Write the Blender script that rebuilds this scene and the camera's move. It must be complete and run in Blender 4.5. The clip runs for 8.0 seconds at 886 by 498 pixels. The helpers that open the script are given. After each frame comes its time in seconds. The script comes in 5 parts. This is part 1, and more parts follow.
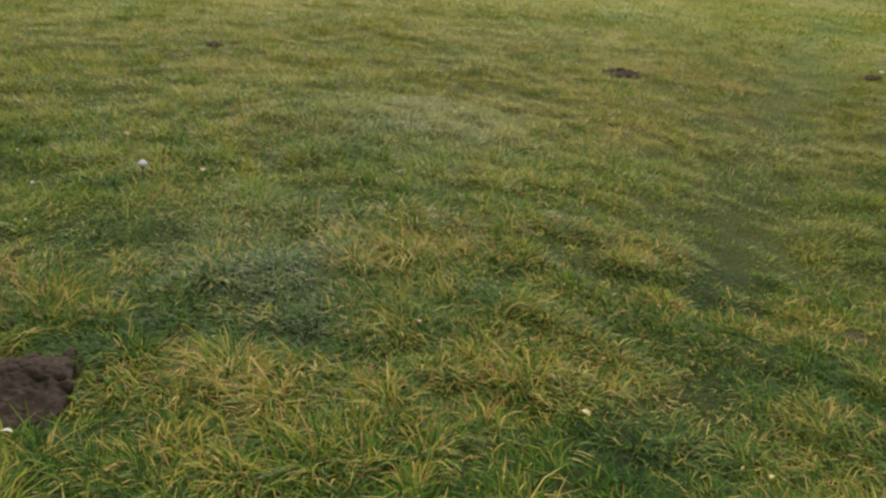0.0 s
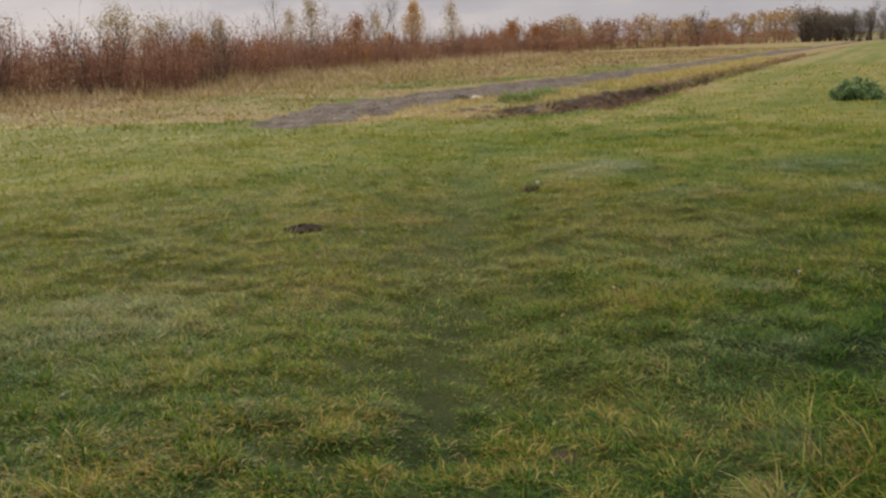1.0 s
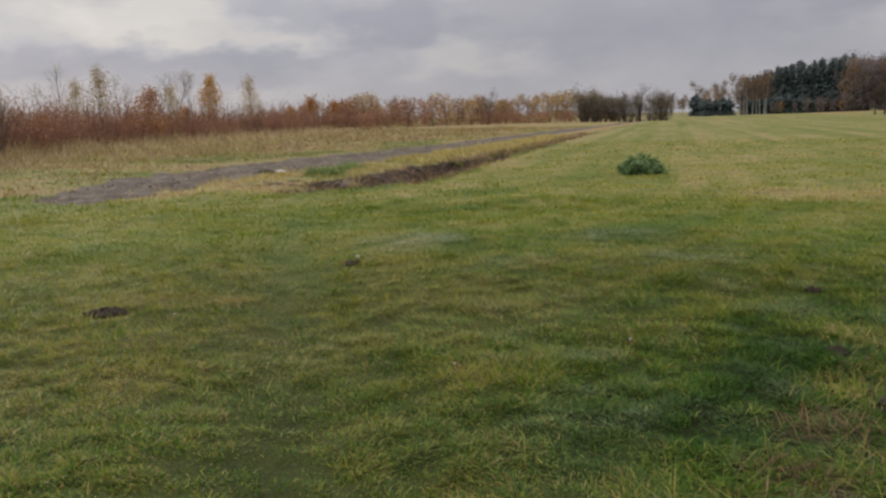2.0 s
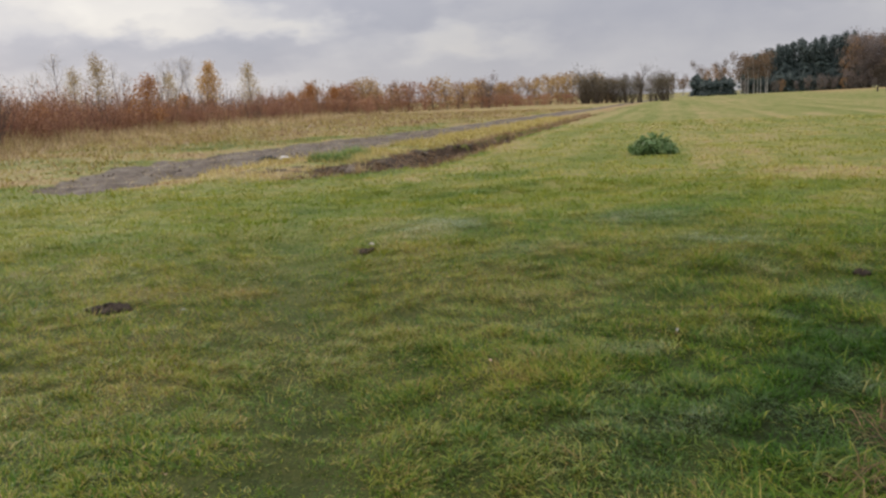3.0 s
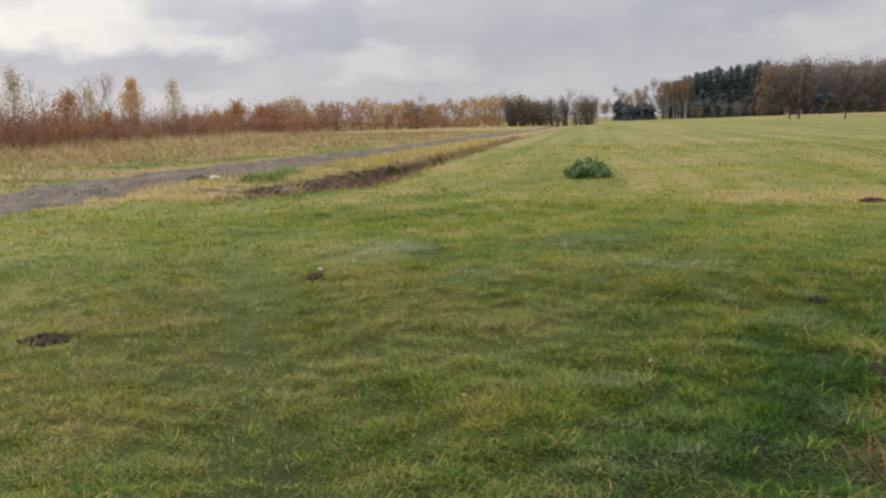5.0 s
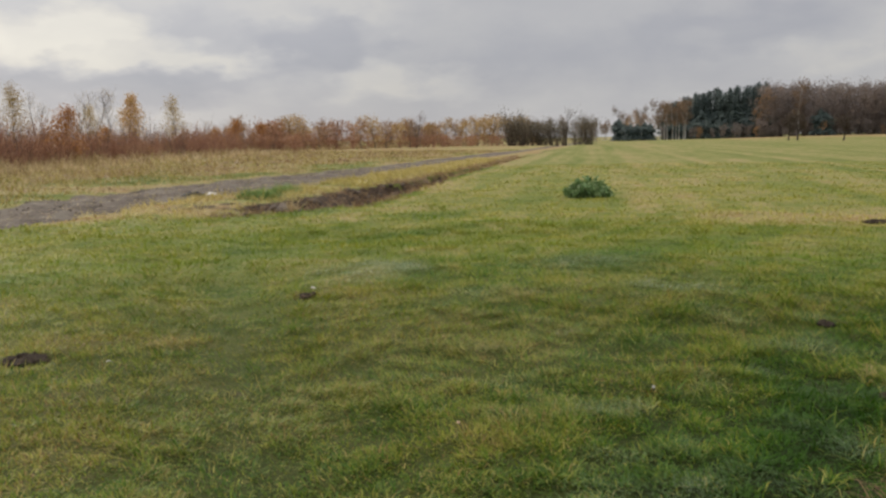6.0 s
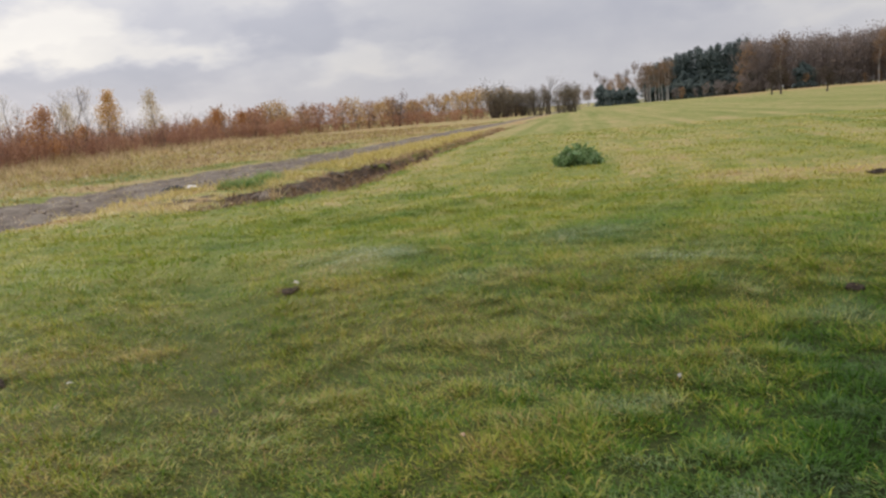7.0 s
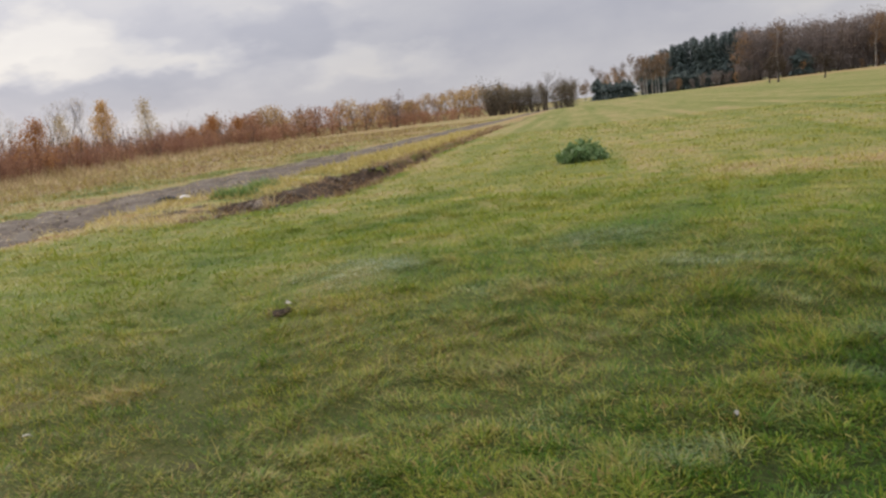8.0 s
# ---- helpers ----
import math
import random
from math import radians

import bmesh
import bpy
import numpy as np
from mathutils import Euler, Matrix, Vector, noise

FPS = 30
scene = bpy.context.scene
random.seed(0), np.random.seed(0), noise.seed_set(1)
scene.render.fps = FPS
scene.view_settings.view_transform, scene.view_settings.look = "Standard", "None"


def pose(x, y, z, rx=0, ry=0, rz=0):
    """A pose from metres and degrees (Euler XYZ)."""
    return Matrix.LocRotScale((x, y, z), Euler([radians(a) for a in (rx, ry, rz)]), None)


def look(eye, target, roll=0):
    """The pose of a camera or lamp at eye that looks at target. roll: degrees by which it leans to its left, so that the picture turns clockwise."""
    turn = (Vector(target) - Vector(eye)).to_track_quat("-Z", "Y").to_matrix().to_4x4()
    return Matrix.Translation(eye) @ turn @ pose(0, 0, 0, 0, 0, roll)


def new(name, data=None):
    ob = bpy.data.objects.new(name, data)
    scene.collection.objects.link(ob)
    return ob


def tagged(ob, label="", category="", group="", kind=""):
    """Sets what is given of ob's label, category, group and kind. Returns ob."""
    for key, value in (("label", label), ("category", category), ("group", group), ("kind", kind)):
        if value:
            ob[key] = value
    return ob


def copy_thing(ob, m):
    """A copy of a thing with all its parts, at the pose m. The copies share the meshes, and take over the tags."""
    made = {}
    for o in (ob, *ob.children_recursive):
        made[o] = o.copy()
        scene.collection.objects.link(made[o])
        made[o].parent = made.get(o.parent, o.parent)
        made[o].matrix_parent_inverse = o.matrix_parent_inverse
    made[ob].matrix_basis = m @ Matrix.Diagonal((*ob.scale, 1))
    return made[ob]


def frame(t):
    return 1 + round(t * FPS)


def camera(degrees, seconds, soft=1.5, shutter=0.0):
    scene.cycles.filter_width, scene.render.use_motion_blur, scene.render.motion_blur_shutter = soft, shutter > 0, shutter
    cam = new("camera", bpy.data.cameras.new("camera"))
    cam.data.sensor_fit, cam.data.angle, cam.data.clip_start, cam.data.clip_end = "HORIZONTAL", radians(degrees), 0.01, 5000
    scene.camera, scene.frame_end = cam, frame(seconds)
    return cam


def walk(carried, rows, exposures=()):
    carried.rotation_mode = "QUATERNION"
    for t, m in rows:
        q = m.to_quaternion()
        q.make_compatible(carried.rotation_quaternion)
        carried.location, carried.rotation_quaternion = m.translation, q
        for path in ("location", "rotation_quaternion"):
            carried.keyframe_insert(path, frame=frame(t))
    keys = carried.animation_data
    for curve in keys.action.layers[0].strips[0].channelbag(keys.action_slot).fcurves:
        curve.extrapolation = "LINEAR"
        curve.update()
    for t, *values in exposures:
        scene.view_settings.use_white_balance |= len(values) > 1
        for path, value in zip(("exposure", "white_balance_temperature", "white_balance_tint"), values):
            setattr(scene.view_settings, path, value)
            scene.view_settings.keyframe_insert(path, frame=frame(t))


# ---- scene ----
cam = camera(53.9, 8.0, soft=2.5)
SKY_STRENGTH, CLOUD_SEED = 0.72, 5.2
CLOUD_BANKS = [
    (43.5, 6.5, 4.8, 2.0, 0.31, 0.35), (36.0, 4.9, 3.6, 0.7, 0.20, 0.5), (55.0, 6.4, 7.0, 1.7, 0.24, 0.5),
    (41.0, 3.4, 8.5, 1.0, -0.32, 0.6), (56.0, 3.9, 7.0, 0.6, -0.12, 0.6), (36.0, 7.0, 3.2, 1.2, -0.08, 0.5),
    (28.5, 5.9, 4.2, 1.5, -0.20, 0.45), (23.0, 3.4, 3.6, 0.9, 0.20, 0.6), (31.0, 3.1, 3.2, 0.6, 0.10, 0.6),
    (25.5, 8.8, 4.5, 1.0, 0.14, 0.6), (13.0, 4.9, 6.5, 1.6, -0.09, 0.6), (1.5, 6.6, 6.5, 1.3, -0.16, 0.6), (-4.0, 4.3, 3.4, 0.7, 0.12, 0.7),
]
PATH = [
    (0, (0.115, -0.37, 1.519), (1.127, 1.168, 0.739), 5.2),
    (0.1, (0.124, -0.377, 1.514), (1.186, 1.129, 0.737), 5.43),
    (0.2, (0.142, -0.386, 1.517), (1.263, 1.078, 0.743), 5.67),
    (0.3, (0.171, -0.375, 1.52), (1.359, 1.036, 0.747), 5.79),
    (0.4, (0.198, -0.381, 1.515), (1.413, 1.009, 0.746), 5.72),
    (0.5, (0.242, -0.375, 1.518), (1.505, 0.978, 0.758), 4.8),
    (0.6, (0.293, -0.371, 1.544), (1.633, 0.927, 0.823), 2.93),
    (0.7, (0.343, -0.359, 1.55), (1.769, 0.885, 0.904), 0.6),
    (0.8, (0.374, -0.353, 1.565), (1.844, 0.869, 0.975), -0.92),
    (0.9, (0.412, -0.348, 1.571), (1.921, 0.861, 1.059), -1.9),
    (1, (0.444, -0.33, 1.592), (1.97, 0.882, 1.14), -2.2),
    (1.2, (0.474, -0.297, 1.611), (2.023, 0.916, 1.249), -2.25),
    (1.4, (0.491, -0.237, 1.592), (2.068, 0.946, 1.253), -2.05),
    (1.5, (0.5, -0.203, 1.588), (2.124, 0.923, 1.28), -1.9),
    (1.7, (0.539, -0.104, 1.571), (2.273, 0.846, 1.274), -1.53),
    (1.8, (0.556, -0.067, 1.566), (2.316, 0.835, 1.267), -1.47),
    (2, (0.578, 0.001, 1.556), (2.368, 0.841, 1.257), -1.3),
    (2.2, (0.608, 0.056, 1.549), (2.407, 0.876, 1.246), -1.1),
    (3.3, (0.971, 0.476, 1.502), (2.754, 1.312, 1.154), -2.8),
    (3.5, (0.975, 0.547, 1.518), (2.787, 1.316, 1.166), -2.4),
    (4, (0.994, 0.627, 1.524), (2.832, 1.337, 1.181), -2.0),
    (4.5, (1.004, 0.654, 1.529), (2.85, 1.351, 1.204), -1.8),
    (5.8, (1.137, 0.72, 1.53), (2.999, 1.406, 1.277), -0.8),
    (6, (1.226, 0.731, 1.504), (3.087, 1.417, 1.254), -0.9),
    (6.2, (1.364, 0.747, 1.497), (3.227, 1.431, 1.246), -1.5),
    (6.5, (1.539, 0.784, 1.488), (3.401, 1.464, 1.218), -2.7),
    (6.7, (1.65, 0.835, 1.477), (3.507, 1.516, 1.179), -3.96),
    (6.8, (1.686, 0.856, 1.463), (3.542, 1.536, 1.162), -4.24),
    (7, (1.805, 0.934, 1.476), (3.666, 1.601, 1.172), -4.6),
    (7.2, (1.911, 0.995, 1.489), (3.781, 1.635, 1.181), -4.55),
    (7.5, (2.118, 1.074, 1.467), (3.994, 1.692, 1.155), -4.7),
    (7.7, (2.266, 1.117, 1.471), (4.143, 1.735, 1.157), -5.27),
    (7.8, (2.341, 1.144, 1.476), (4.212, 1.78, 1.166), -5.77),
    (8, (2.472, 1.193, 1.474), (4.332, 1.863, 1.169), -6.5),
]
EXPOSURES = [(0.0, 0.22, 6900, 13), (0.5, 0.37, 6800, 12), (1.0, -0.15, 6800, 15), (1.5, -0.38, 6400, 15), (2.0, -0.32, 6500, 13), (3.5, 0.12, 6500, 12), (4.5, 0.17, 6500, 12), (6.0, -0.07, 6700, 9), (6.5, 0.03, 6650, 9), (7.0, 0.16, 6500, 12), (8.0, 0.07, 6500, 13)]
walk(cam, [(t, look(eye, target, roll)) for t, eye, target, roll in PATH], EXPOSURES)

# ---- world, sun, exposure ----
SUN_AZIMUTH, SUN_HEIGHT = 62.0, 30.0   # degrees, anticlockwise from +x; above the horizon


class Nodes:
    """Short hand for building a node tree."""

    def __init__(self, tree):
        self.tree = tree
        tree.nodes.clear()

    def add(self, kind, inputs=None, operation="", clamp=False, blend="", name=""):
        node = self.tree.nodes.new(kind)
        if operation:
            node.operation = operation
        if clamp:
            node.use_clamp = True
        if blend:
            node.data_type, node.blend_type = "RGBA", blend
        if name:
            node.attribute_name = name
        for key, value in (inputs or {}).items():
            if isinstance(value, bpy.types.NodeSocket):
                self.tree.links.new(value, node.inputs[key])
            else:
                node.inputs[key].default_value = value
        return node

    def math(self, operation, a, b=0.0, clamp=False):
        return self.add("ShaderNodeMath", {0: a, 1: b}, operation=operation, clamp=clamp).outputs[0]

    def noise(self, vector, scale, detail=3.0, rough=0.55, distort=0.0):
        return self.add("ShaderNodeTexNoise", {"Vector": vector, "Scale": scale, "Detail": detail, "Roughness": rough, "Distortion": distort}).outputs["Fac"]

    def ramp(self, fac, stops):
        node = self.add("ShaderNodeValToRGB", {"Fac": fac})
        ramp = node.color_ramp
        while len(ramp.elements) < len(stops):
            ramp.elements.new(0.5)
        for element, (at, colour) in zip(ramp.elements, stops):
            element.position, element.color = at, (*colour, 1.0)
        return node.outputs["Color"]

    def mix(self, fac, a, b, blend="MIX"):
        node = self.add("ShaderNodeMix", blend=blend)
        for key, value in ((0, fac), (6, a), (7, b)):
            if isinstance(value, bpy.types.NodeSocket):
                self.tree.links.new(value, node.inputs[key])
            else:
                node.inputs[key].default_value = value if key == 0 else (*value, 1.0)
        return node.outputs[2]

    def span(self, value, low, high, a=0.0, b=1.0):
        return self.add("ShaderNodeMapRange", {0: value, 1: low, 2: high, 3: a, 4: b}).outputs[0]


def build_world():
    world = bpy.data.worlds.new("overcast_sky")
    scene.world = world
    world.use_nodes = True
    n = Nodes(world.node_tree)
    ray = n.add("ShaderNodeTexCoord").outputs["Generated"]
    xyz = n.add("ShaderNodeSeparateXYZ", {0: ray})
    up = n.math("MAXIMUM", xyz.outputs[2], 0.0)
    flat = n.math("ADD", up, 0.42)
    plan = n.add("ShaderNodeCombineXYZ", {0: n.math("DIVIDE", xyz.outputs[0], flat), 1: n.math("DIVIDE", xyz.outputs[1], flat), 2: CLOUD_SEED}).outputs[0]
    plan = n.add("ShaderNodeMapping", {"Vector": plan, "Rotation": (0, 0, radians(-11))}).outputs[0]
    big = n.noise(plan, 1.5, 2.0, 0.5, 0.2)
    small = n.noise(plan, 4.2, 5.0, 0.55, 0.3)
    layers = n.add("ShaderNodeMapping", {"Vector": ray, "Location": (0.0, 0.0, CLOUD_SEED), "Scale": (1.7, 1.7, 10.0)}).outputs[0]
    banks = n.noise(layers, 1.0, 4.0, 0.5, 0.4)
    cloud = n.math("ADD", n.math("ADD", n.math("MULTIPLY", big, 0.42), n.math("MULTIPLY", small, 0.28)), n.math("MULTIPLY", banks, 0.30))
    # the banks of cloud over the field: bearing, height and half sizes in degrees, lighter or darker, softness of the edge
    bearing = n.math("MULTIPLY", n.math("ARCTAN2", xyz.outputs[1], xyz.outputs[0]), 180 / math.pi)
    rise = n.math("MULTIPLY", n.math("ARCSINE", xyz.outputs[2]), 180 / math.pi)
    wisps = n.add("ShaderNodeMapping", {"Vector": ray, "Scale": (1.0, 1.0, 2.2)}).outputs[0]
    bearing = n.math("ADD", bearing, n.span(n.noise(wisps, 11.0, 4.0, 0.5), 0.25, 0.75, -3.6, 3.6))
    rise = n.math("ADD", rise, n.span(n.noise(wisps, 15.0, 4.0, 0.5), 0.25, 0.75, -1.2, 1.2))
    light = n.span(cloud, 0.40, 0.60, 0.34, 0.58)
    for at, high, wide, tall, amount, soft in CLOUD_BANKS:
        off_a = n.math("DIVIDE", n.math("SUBTRACT", bearing, at), wide)
        off_h = n.math("DIVIDE", n.math("SUBTRACT", rise, high), tall)
        off = n.math("SQRT", n.math("ADD", n.math("MULTIPLY", off_a, off_a), n.math("MULTIPLY", off_h, off_h)))
        light = n.math("ADD", light, n.span(off, 1 - soft, 1 + soft, amount, 0.0))
    colour = n.ramp(light, [(0.0, (0.47, 0.495, 0.59)), (0.3, (0.605, 0.615, 0.69)), (0.5, (0.745, 0.745, 0.785)), (0.72, (0.93, 0.905, 0.875)), (1.0, (1.16, 1.12, 1.03))])
    haze = n.span(up, 0.0, 0.055, 0.45, 0.0)
    colour = n.mix(haze, colour, (0.70, 0.72, 0.785))
    # the cloud layer is thinner and brighter round the hidden sun
    s_a, s_h = radians(SUN_AZIMUTH), radians(SUN_HEIGHT)
    to_sun = n.add("ShaderNodeVectorMath", {0: ray, 1: (math.cos(s_a) * math.cos(s_h), math.sin(s_a) * math.cos(s_h), math.sin(s_h))}, operation="DOT_PRODUCT").outputs["Value"]
    glow = n.span(to_sun, 0.70, 1.0, 1.0, 1.25)
    sky = n.add("ShaderNodeTexSky")
    sky.sky_type, sky.sun_disc = "NISHITA", False
    sky.sun_elevation, sky.sun_rotation = radians(SUN_HEIGHT), radians(90 - SUN_AZIMUTH)
    blue = n.mix(1.0, sky.outputs[0], (0.09, 0.09, 0.09), "MULTIPLY")
    colour = n.mix(0.9, blue, colour)
    # overcast skies are brighter towards the zenith
    lift = n.span(up, 0.25, 0.9, 1.0, 3.0)
    shade = n.add("ShaderNodeBackground", {"Color": colour, "Strength": n.math("MULTIPLY", n.math("MULTIPLY", lift, glow), SKY_STRENGTH)})
    n.add("ShaderNodeOutputWorld", {"Surface": shade.outputs[0]})


build_world()
sun = new("sun", bpy.data.lights.new("sun", "SUN"))
sun.data.energy, sun.data.angle, sun.data.color = 1.5, radians(25), (1.0, 0.93, 0.82)
a, e = radians(SUN_AZIMUTH), radians(SUN_HEIGHT)
sun.matrix_world = look((40 * math.cos(a), 40 * math.sin(a), 40 * math.tan(e)), (0, 0, 0))

# ---- materials ----


def material(name):
    m = bpy.data.materials.new(name)
    m.use_nodes = True
    return m, Nodes(m.node_tree)


def attribute(n, name):
    return n.add("ShaderNodeAttribute", name=name).outputs["Fac"]


GRASS_STOPS = [
    (0.00, (0.026, 0.078, 0.004)),
    (0.22, (0.070, 0.172, 0.012)),
    (0.42, (0.194, 0.260, 0.021)),
    (0.60, (0.376, 0.330, 0.044)),
    (0.80, (0.640, 0.500, 0.150)),
    (1.00, (0.350, 0.205, 0.065)),
]
SWARD_STOPS = [
    (0.00, (0.036, 0.100, 0.006)),
    (0.22, (0.078, 0.176, 0.013)),
    (0.42, (0.186, 0.258, 0.023)),
    (0.60, (0.318, 0.322, 0.042)),
    (0.80, (0.500, 0.430, 0.120)),
    (1.00, (0.350, 0.220, 0.075)),
]
TURF_STOPS = [
    (0.00, (0.020, 0.042, 0.006)),
    (0.25, (0.062, 0.095, 0.016)),
    (0.45, (0.124, 0.152, 0.030)),
    (0.62, (0.195, 0.195, 0.052)),
    (0.80, (0.320, 0.250, 0.115)),
    (1.00, (0.260, 0.160, 0.065)),
]


def blade_material(name, stops=GRASS_STOPS, spread=0.30, patch=0.15, dull=0.6):
    """Grass blades: each blade has its own tone about the dryness of its spot."""
    m, n = material(name)
    geo = n.add("ShaderNodeNewGeometry")
    own = n.span(geo.outputs["Random Per Island"], 0.0, 1.0, -spread, spread)
    spots = n.span(n.noise(geo.outputs["Position"], 1.6, 4.0), 0.3, 0.7, -patch, patch)
    # lush grass is more even than dry grass
    mixed = n.span(attribute(n, "dry"), 0.10, 0.36, 0.45, 1.0)
    # a few blades in each tuft have withered to straw
    withered = n.span(geo.outputs["Random Per Island"], 0.88, 0.92, 0.0, 0.95 * spread)
    tone = n.math("ADD", n.math("ADD", attribute(n, "dry"), n.math("MULTIPLY", own, mixed)), n.math("ADD", spots, n.math("MULTIPLY", withered, mixed)), clamp=True)
    colour = n.ramp(tone, stops)
    # old blades are dull, young ones bright
    age = n.math("FRACT", n.math("MULTIPLY", geo.outputs["Random Per Island"], 57.31))
    colour = n.mix(1.0, colour, n.ramp(age, [(0.0, (dull, dull, dull)), (0.5, (0.94, 0.94, 0.94)), (1.0, (1.0, 1.0, 1.0))]), "MULTIPLY")
    # pale patches: sky sheen on the blades, mixed into their colour
    faded = n.math("MULTIPLY", attribute(n, "pale"), n.span(n.noise(geo.outputs["Position"], 90.0, 1.0), 0.42, 0.58, 0.0, 1.5), clamp=True)
    colour = n.mix(faded, colour, (0.45, 0.48, 0.37))
    glossy = n.add("ShaderNodeBsdfPrincipled", {"Base Color": colour, "Roughness": 0.45, "Specular IOR Level": 0.12})
    through_light = n.add("ShaderNodeBsdfTranslucent", {"Color": colour})
    both = n.add("ShaderNodeMixShader", {0: 0.32, 1: glossy.outputs[0], 2: through_light.outputs[0]})
    n.add("ShaderNodeOutputMaterial", {"Surface": both.outputs[0]})
    return m


def soil_colour(n, position, dark, light):
    grit = n.noise(position, 38.0, 6.0, 0.7)
    lumps = n.noise(position, 5.0, 4.0)
    mixed = n.math("ADD", n.math("MULTIPLY", grit, 0.6), n.math("MULTIPLY", lumps, 0.4))
    return n.ramp(mixed, [(0.36, dark), (0.64, light)]), mixed


def ground_material():
    m, n = material("turf_and_soil")
    where = n.add("ShaderNodeNewGeometry").outputs["Position"]
    fine, mid, wide = n.noise(where, 26.0, 6.0, 0.7), n.noise(where, 2.2, 5.0, 0.6), n.noise(where, 0.22, 3.0)
    turned = n.add("ShaderNodeMapping", {"Vector": where, "Rotation": (0, 0, radians(-10.3))}).outputs[0]
    along = n.add("ShaderNodeMapping", {"Vector": turned, "Scale": (0.006, 1.25, 0.0)}).outputs[0]
    rows = n.math("MULTIPLY", n.span(n.noise(along, 1.0, 3.0), 0.3, 0.7, -0.5, 0.5), attribute(n, "field"))
    tone = n.math("ADD", n.span(fine, 0.25, 0.75, -0.30, 0.30), n.span(mid, 0.3, 0.7, -0.13, 0.13))
    tone = n.math("ADD", tone, n.span(wide, 0.3, 0.7, -0.08, 0.08))
    tone = n.math("ADD", tone, n.math("MULTIPLY", rows, 0.13))
    tone = n.math("ADD", tone, attribute(n, "dry"), clamp=True)
    turf = n.ramp(tone, TURF_STOPS)
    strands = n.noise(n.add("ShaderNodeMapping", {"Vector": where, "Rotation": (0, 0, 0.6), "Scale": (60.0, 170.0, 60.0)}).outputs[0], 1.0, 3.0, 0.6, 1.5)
    # dead strands; their near black also paints the shade between the blades
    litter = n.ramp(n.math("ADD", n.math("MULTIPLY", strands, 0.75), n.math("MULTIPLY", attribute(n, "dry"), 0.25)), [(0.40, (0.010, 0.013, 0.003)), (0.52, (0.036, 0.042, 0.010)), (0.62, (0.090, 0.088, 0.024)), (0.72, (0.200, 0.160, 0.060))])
    turf = n.mix(attribute(n, "thatch_shade"), turf, n.mix(0.75, turf, litter))
    dirt, grit = soil_colour(n, where, (0.020, 0.013, 0.009), (0.112, 0.076, 0.050))
    road, _ = soil_colour(n, where, (0.042, 0.033, 0.026), (0.195, 0.157, 0.122))
    road = n.mix(n.span(n.noise(where, 1.1, 4.0, 0.6), 0.48, 0.64, 0.0, 0.5), road, (0.260, 0.226, 0.176))
    edge = n.span(n.noise(where, 1.7, 5.0, 0.65), 0.3, 0.7, -0.35, 0.35)

    def zone(name):
        raw = attribute(n, name)
        near = n.math("MULTIPLY", edge, n.math("MULTIPLY", n.math("MULTIPLY", raw, 4.0), n.math("SUBTRACT", 1.0, raw)))
        return n.span(n.math("ADD", raw, near), 0.35, 0.65)

    colour = n.mix(zone("soil"), turf, dirt)
    colour = n.mix(zone("road"), colour, road)
    bump = n.add("ShaderNodeBump", {"Height": n.math("ADD", grit, n.math("MULTIPLY", fine, 0.7)), "Strength": 0.7, "Distance": 0.03})
    shade = n.add("ShaderNodeBsdfPrincipled", {"Base Color": colour, "Roughness": 0.92, "Specular IOR Level": 0.15, "Normal": bump.outputs[0]})
    n.add("ShaderNodeOutputMaterial", {"Surface": shade.outputs[0]})
    return m


def earth_material(name, dark, light):
    m, n = material(name)
    where = n.add("ShaderNodeNewGeometry").outputs["Position"]
    colour, grit = soil_colour(n, where, dark, light)
    bump = n.add("ShaderNodeBump", {"Height": grit, "Strength": 0.9, "Distance": 0.02})
    shade = n.add("ShaderNodeBsdfPrincipled", {"Base Color": colour, "Roughness": 0.95, "Specular IOR Level": 0.1, "Normal": bump.outputs[0]})
    n.add("ShaderNodeOutputMaterial", {"Surface": shade.outputs[0]})
    return m


def leaf_material(name, stops, light_through=0.3, rough=0.6):
    """Leaves: tones vary from leaf to leaf and from plant to plant."""
    m, n = material(name)
    geo = n.add("ShaderNodeNewGeometry")
    plant = n.add("ShaderNodeObjectInfo").outputs["Random"]
    tone = n.math("ADD", n.math("MULTIPLY", geo.outputs["Random Per Island"], 0.65), n.math("MULTIPLY", plant, 0.35))
    colour = n.ramp(tone, stops)
    glossy = n.add("ShaderNodeBsdfPrincipled", {"Base Color": colour, "Roughness": rough, "Specular IOR Level": 0.25})
    back = n.add("ShaderNodeBsdfTranslucent", {"Color": colour})
    both = n.add("ShaderNodeMixShader", {0: light_through, 1: glossy.outputs[0], 2: back.outputs[0]})
    n.add("ShaderNodeOutputMaterial", {"Surface": both.outputs[0]})
    return m


